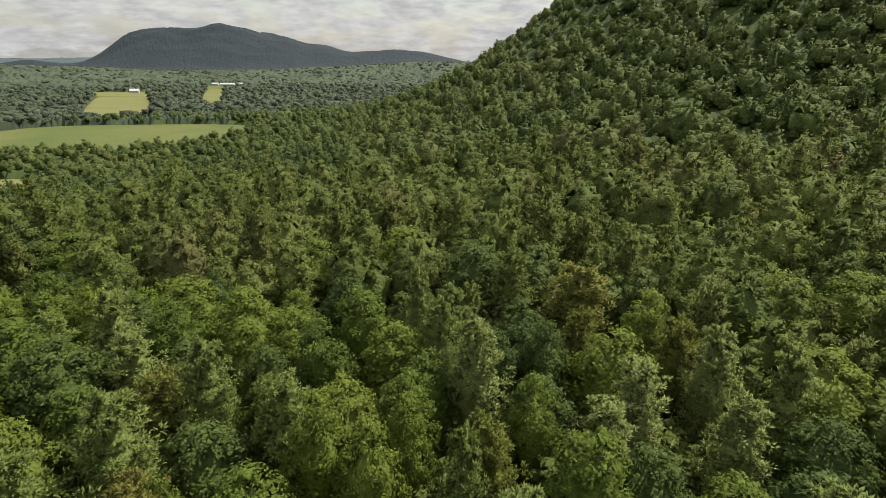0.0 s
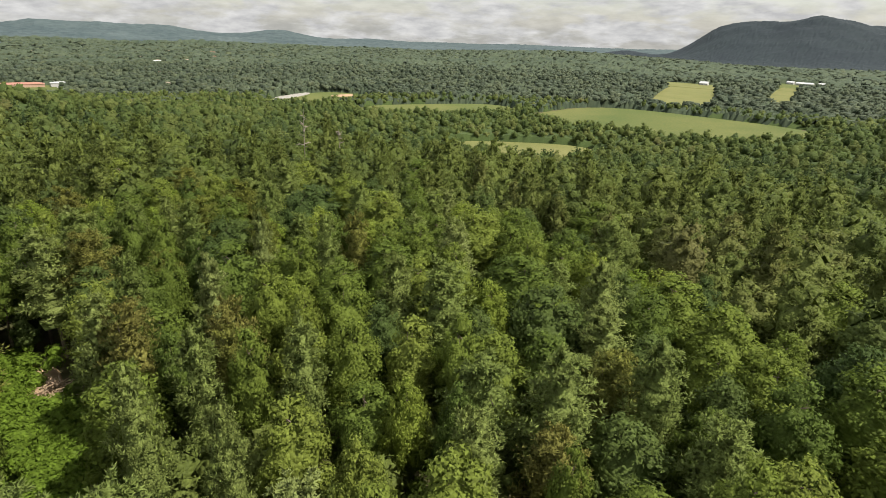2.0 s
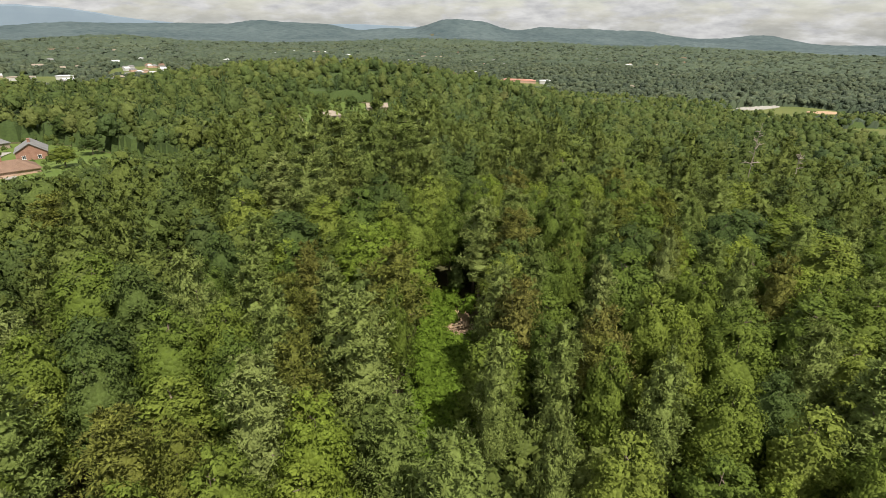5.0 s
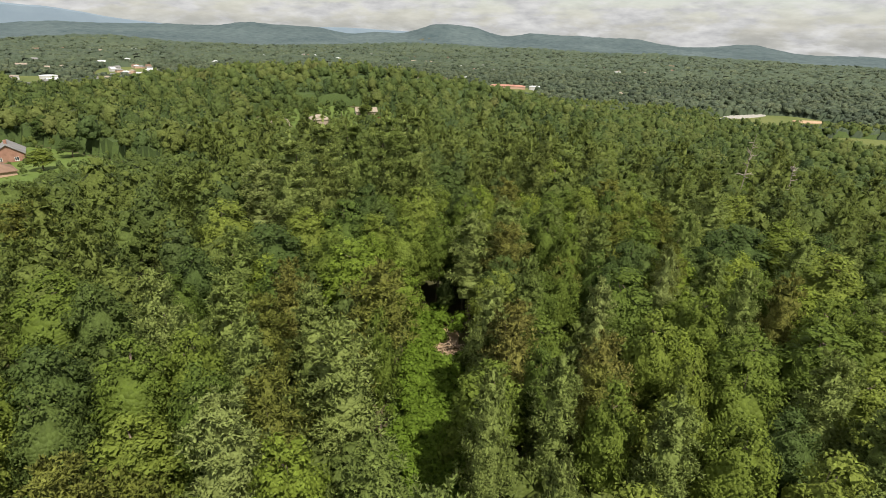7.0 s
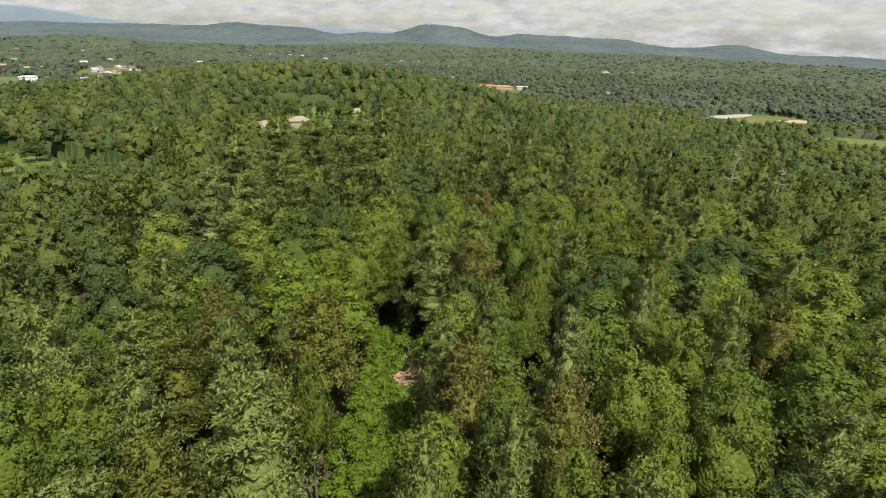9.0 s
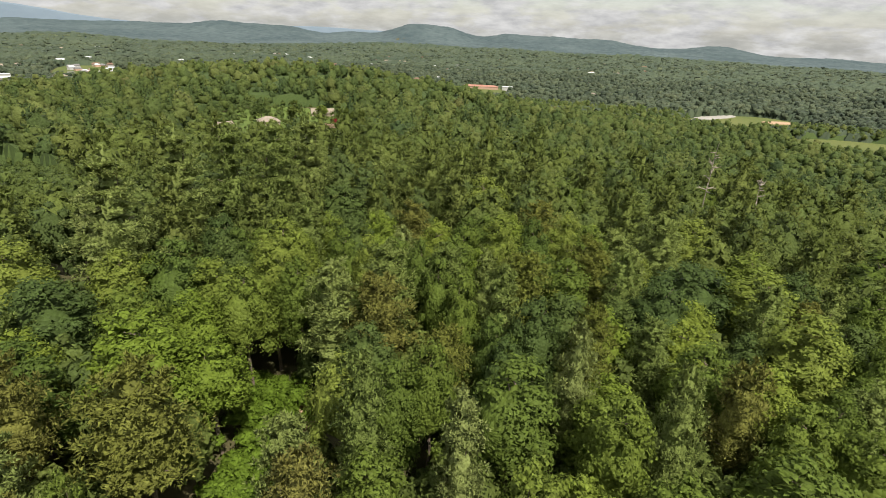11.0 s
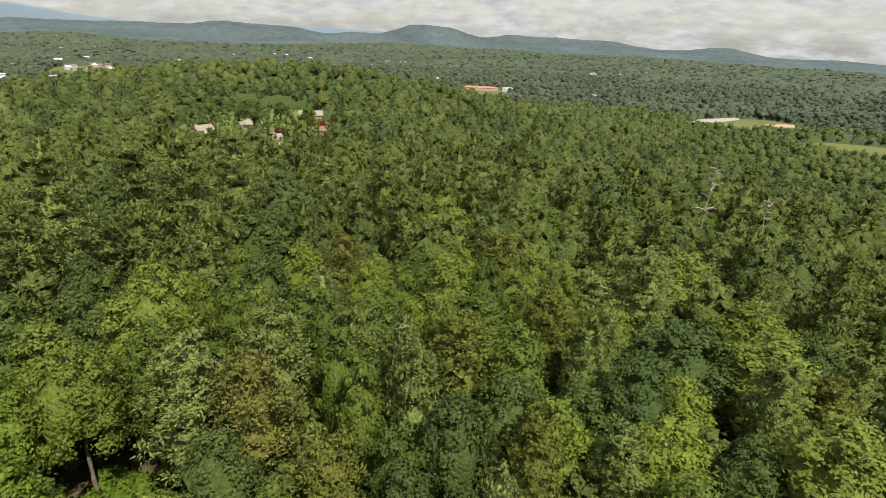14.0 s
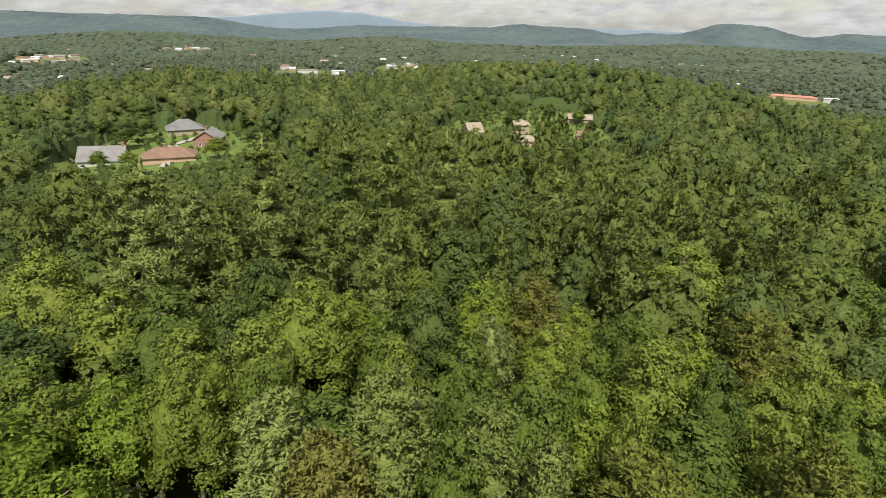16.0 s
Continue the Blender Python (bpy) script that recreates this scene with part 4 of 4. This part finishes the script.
def house(x, y, turn, w, d, eave, rise, wall, roof, label, hip=False, storeys=1, chimney=0.0, porch=False, wing=0.0, lift=0.0, windows=True, category="house"):
    """turn: the way its front (-y) is turned. wing: length of a side wing set at the front's left end."""
    h = new("house" if category == "house" else category.replace(" ", "_"))
    ground_z = min(float(land(x + a, y + b)) for a in (-w / 2, w / 2) for b in (-d / 2, d / 2))
    h.matrix_world = pose(x, y, ground_z + lift, 0, 0, turn)
    bm = bmesh.new()
    box_bm(bm, -w / 2, w / 2, -d / 2, d / 2, -3, eave)
    if not hip:
        for s in (-1, 1):
            a, b, c = (bm.verts.new((s * w / 2, -d / 2, eave)), bm.verts.new((s * w / 2, d / 2, eave)), bm.verts.new((s * w / 2, 0, eave + rise)))
            a2, b2, c2 = (bm.verts.new((s * (w / 2 - 0.2), -d / 2, eave)), bm.verts.new((s * (w / 2 - 0.2), d / 2, eave)), bm.verts.new((s * (w / 2 - 0.2), 0, eave + rise)))
            bm.faces.new((a, b, c))
            bm.faces.new((c2, b2, a2))
    if wing:
        box_bm(bm, -w / 2, -w / 2 + d * 0.8, -d / 2 - wing, -d / 2, -3, eave - 0.05)
    part("wall", bm, wall, h)
    bm = bmesh.new()
    gable_bm(bm, w, d, eave, rise, 0.5, hip)
    part("roof", bm, roof, h)
    if wing:
        bm = bmesh.new()
        gable_bm(bm, wing + d / 2, d * 0.8, eave - 0.05, rise * 0.8, 0.45, False)
        bmesh.ops.transform(bm, matrix=pose(-w / 2 + d * 0.4, -d / 2 - wing / 2 + d / 4, 0.03, 0, 0, 90), verts=bm.verts)
        part("wing_roof", bm, roof, h)
        bm = bmesh.new()
        u = -w / 2 + d * 0.4
        v = [bm.verts.new(p) for p in ((u - d * 0.4, -d / 2 - wing, eave - 0.05), (u + d * 0.4, -d / 2 - wing, eave - 0.05), (u, -d / 2 - wing, eave - 0.05 + rise * 0.8))]
        bm.faces.new(v)
        part("gable", bm, wall, h)
        window_at(h, u, -d / 2 - wing, 0.9, 1.4, 1.3, "y-")
    if chimney:
        bm = bmesh.new()
        cx = w * chimney
        box_bm(bm, cx - 0.5, cx + 0.5, -0.5, 0.4, eave - 0.5, eave + rise + 1.2)
        box_bm(bm, cx - 0.6, cx + 0.6, -0.6, 0.5, eave + rise + 1.2, eave + rise + 1.4)
        part("chimney", bm, M_brick, h, "red brick chimney")
    if windows:
        n = max(2, int(w / 3.2))
        for s in range(storeys):
            z = 0.95 + s * 2.75
            for k in range(n):
                u = -w / 2 + (k + 0.5) * w / n
                if wing and u < -w / 2 + d * 0.85:
                    continue
                if s == 0 and k == n // 2:
                    bm = bmesh.new()
                    box_bm(bm, u - 0.5, u + 0.5, -d / 2 - 0.06, -d / 2 + 0.05, 0.05, 2.1)
                    part("door", bm, M_trim, h, "white front door")
                    continue
                window_at(h, u, -d / 2, z, 1.2, 1.35, "y-")
            for face, sx in (("x+", 1), ("x-", -1)):
                for v in (-d / 4, d / 4):
                    window_at(h, sx * w / 2, v, z, 1.1, 1.3, face)
    if porch:
        bm = bmesh.new()
        box_bm(bm, -w / 2 + 1, w / 2 - 1, -d / 2 - 2.6, -d / 2 - 0.02, eave - 0.35, eave - 0.18)
        part("porch_roof", bm, roof, h)
        bm = bmesh.new()
        box_bm(bm, -w / 2 + 1, w / 2 - 1, -d / 2 - 2.5, -d / 2 - 0.02, -3, 0.15)
        part("porch_floor", bm, M_gravel, h)
        k = -w / 2 + 1.2
        while k < w / 2 - 1:
            bm = bmesh.new()
            box_bm(bm, k - 0.09, k + 0.09, -d / 2 - 2.45, -d / 2 - 2.27, 0.15, eave - 0.35)
            part("post", bm, M_trim, h)
            k += 2.6
    return tagged(h, label, category)


def strip(name, points, width, mat, label, lift=0.45):
    """A drive or road laid along a few points on the ground."""
    P = []
    for a, b in zip(points, points[1:]):
        for t in np.linspace(0, 1, 9)[:-1]:
            P.append((a[0] + (b[0] - a[0]) * t, a[1] + (b[1] - a[1]) * t))
    P.append(points[-1])
    v = []
    for i, p in enumerate(P):
        q, r = P[max(i - 1, 0)], P[min(i + 1, len(P) - 1)]
        d = Vector((r[0] - q[0], r[1] - q[1])).normalized()
        for s in (-1, 1):
            x, y = p[0] - d.y * s * width / 2, p[1] + d.x * s * width / 2
            v.append((x, y, float(land(x, y)) + lift))
    me = bpy.data.meshes.new(name)
    me.from_pydata(v, [], [(2 * i, 2 * i + 2, 2 * i + 3, 2 * i + 1) for i in range(len(P) - 1)])
    me.materials.append(mat)
    me.update()
    return tagged(new(name, me), label, "road", kind="structure")


# houses below the big pines
house(-154, -186, -45, 15, 10, 3.0, 4.2, M_white, M_greyroof, "white house with a steep grey roof and brick chimney", chimney=-0.46)
house(-165, -163, -38, 18, 10, 3.0, 2.6, M_tanbrick, M_brownroof, "long tan brick house with a brown shingle roof", hip=True, chimney=0.05, porch=True)
house(-193, -178, 40, 12, 10, 3.6, 3.2, M_brick, M_greyroof, "red brick house with a grey gabled roof", chimney=0.2)
house(-202, -208, -30, 15, 11, 3.0, 3.6, M_siding, M_darkroof, "house with a dark grey hipped roof among trees", hip=True)
strip("driveway", [(-156, -152), (-172, -172), (-184, -190), (-198, -194)], 3.6, M_gravel, "pale concrete driveway curving between houses", 0.5)
# houses on the next hillside
house(-309, -116, -30, 9, 9, 3.4, 4.4, M_siding, M_tanroof, "beige house with a steep tan gabled roof", wing=3.0)
house(-342, -104, -62, 12, 9, 5.6, 2.3, M_siding, M_tanroof, "two-storey tan house with a low hipped roof", hip=True, storeys=2)
house(-309, -87, -66, 22, 9, 3.4, 2.2, M_tanbrick, M_tanroof, "long brick house with a porch and tan roof", porch=True, chimney=0.1)
house(-400, -87, -70, 15, 9, 3.0, 2.4, M_siding, M_tanroof, "beige house with a tan roof behind a tree")
house(-355, -68, -68, 10, 8, 2.8, 2.0, M_brick, M_brownroof, "small brick house with a brown roof")
strip("driveway", [(-300, -98), (-316, -106), (-330, -96), (-360, -88)], 3.6, M_gravel, "pale driveway between the hillside houses", 0.6)
# the valley house
house(-304, 345, -50, 17, 10, 3.4, 3.2, M_white, M_darkroof, "valley house with a dark grey roof beside a field", lift=0.6)
strip("driveway", [(-270, 352), (-300, 368), (-330, 366), (-364, 318)], 4.0, M_gravel, "pale gravel driveway past the valley house", 1.4)
strip("road", [(-610, 236), (-680, 262), (-770, 284), (-860, 345), (-900, 392)], 7.0, M_gravel, "pale road leading to a gravel lot", 1.6)

# yard trees and shrubs
plant("bright", -391, -85, 8.5, 9)
plant("red", -340, -88, 4.2, 4.6)
plant("red", -366, -70, 5.0, 5.5)
plant("dark", -324, -122, 8.0, 10)
plant("dark", -362, -116, 9.5, 13)
plant("dark", -380, -100, 9.0, 13)
plant("broad", -176, -150, 8.5, 8)
plant("dark", -200, -158, 8.5, 8)
plant("dark", -222, -186, 9.5, 13)
plant("dark", -182, -206, 10, 13)
plant("dark", -170, -200, 9, 12)
plant("broad", -146, -174, 6, 7)
plant("broad", -152, -166, 6, 6)
plant("pine", -286, 340, 6, 14)
plant("pine", -292, 352, 5, 11)
plant("broad", -318, 338, 7, 8)
rng_y = np.random.default_rng(44)
KEEP_OFF = [(-154, -186), (-165, -163), (-193, -178), (-202, -208), (-309, -116), (-342, -104), (-309, -87), (-400, -87), (-355, -68), (-190, -152), (-154, -146), (-290, -82)]
low_x, low_y, low_s = [], [], []
for shape, step in ((YARDS["brick_house_yard"], 6.0), (YARDS["hill_house_yard"], 6.6)):
    gx, gy = jittered(shape[0] - 110, shape[0] + 110, shape[1] - 110, shape[1] + 110, step, rng_y)
    inside = blob(gx, gy, *shape)
    for x, y in zip(gx[inside], gy[inside]):
        off = min(math.hypot(x - p, y - q) for p, q in KEEP_OFF)
        if off > 11 and not any(math.hypot(x - p, y - q) < 4.5 for p, q, _ in PLANTED):
            low_x.append(x)
            low_y.append(y)
            low_s.append(min(9.0, 1.8 + 0.12 * off * rng_y.uniform(0.8, 1.2)) / 18)
stand("young_growth", np.array(low_x), np.array(low_y), [(1.0, far_b, 0.0, 0.45)], "low young trees and shrubs round the houses", M_woods, np.array(low_s))
snag(-121, 68, 21.0, -1.2, 2, "leaning dead pine with bare drooping limbs")
snag(-128, 61, 26.0, 1.4, 1, "dead grey tree with a curling bare top")

# ---------------------------------------------------------------- town in the valley
school = house(-1185, 35, -92, 72, 18, 4.5, 2.6, M_tanbrick, M_redroof, "long school-like building with an orange-red roof", hip=True, lift=2.0, category="town building")
house(-1178, 92, -88, 26, 14, 6.0, 1.5, M_white, M_paleroof, "white flat-roofed building beside the red-roofed one", hip=True, lift=2.0, category="town building")
house(-560, 1685, 5, 40, 16, 4.5, 3.0, M_white, M_paleroof, "long white farm building with a pale roof", lift=2.0, category="barn")
house(-520, 1700, 12, 26, 14, 4.5, 3.0, M_white, M_paleroof, "white farm shed with a pale roof", lift=2.0, category="barn")
house(-600, 1700, -4, 18, 12, 4.5, 3.0, M_white, M_paleroof, "small white farm shed", lift=2.0, category="barn")
house(-690, 1400, 10, 20, 14, 5.0, 4.0, M_white, M_paleroof, "white barn at the top of a field", lift=2.0, category="barn")
house(-985, -915, -45, 46, 16, 6.0, 1.5, M_white, M_tanroof, "long pale flat-roofed shop building", hip=True, lift=2.0, category="town building")
house(-1030, -862, -48, 30, 14, 6.0, 1.5, M_white, M_paleroof, "pale shop building with a low roof", hip=True, lift=2.0, category="town building")
rng_t = np.random.default_rng(12)
WALLS, ROOFS = (M_white, M_siding, M_tanbrick, M_white), (M_greyroof, M_paleroof, M_brownroof, M_tanroof)


def hamlet(key, count, big, label, facing):
    cx, cy, a, b, turn = FIELDS[key]
    for _ in range(count):
        u, w = rng_t.uniform(-0.85, 0.85) * a, rng_t.uniform(-0.75, 0.75) * b
        x = cx + u * math.cos(radians(turn)) - w * math.sin(radians(turn))
        y = cy + u * math.sin(radians(turn)) + w * math.cos(radians(turn))
        k = int(rng_t.integers(4))
        house(x, y, facing + rng_t.uniform(-40, 40), rng_t.uniform(11, 16) * big, rng_t.uniform(8, 11) * big, rng_t.uniform(3, 6), rng_t.uniform(2, 3.5), WALLS[k], ROOFS[int(rng_t.integers(4))],
              label, hip=k == 2, lift=2.0, windows=False)


hamlet("town_ground", 26, 0.95, "small pale town house among trees", -55)
hamlet("depot_ground", 20, 0.95, "small town house near the school", -90)
hamlet("mall_ground", 20, 1.5, "pale shop building along a main street", -25)
hamlet("far_ground", 12, 1.6, "far pale building in the valley", -35)
for k, (x, y) in enumerate(HOMES):
    house(x, y, math.degrees(math.atan2(y, x)) + 90 + rng_t.uniform(-50, 50), rng_t.uniform(12, 24), rng_t.uniform(9, 13), rng_t.uniform(4, 7), rng_t.uniform(2, 3.5), WALLS[k % 4], ROOFS[int(rng_t.integers(4))],
          "small pale house among the valley trees", hip=k % 3 == 0, lift=2.0, windows=False)
for kind in PROTOS:
    for tree, H, radius in PROTOS[kind]:
        for o in (*tree.children_recursive, tree):
            bpy.data.objects.remove(o)

# the woods beside the start of the flight; darker tints imitate shade on them
wx, wy = jittered(4, 150, -20, 130, 6.2, RNG)
wa, wr = np.degrees(np.arctan2(-wx, wy)), np.hypot(wx, wy)
ok = (wa <= -47) & (wa > -78) & (wr > 15) & (wr < 150)
stand("side_woods", wx[ok], wy[ok], [(0.8, mid_b, 0.0, 0.6), (0.2, mid_p, 0.3, 0.8)], "green woods below the mountain side, tinted darker for shade", M_woods, (0.8, 1.1))
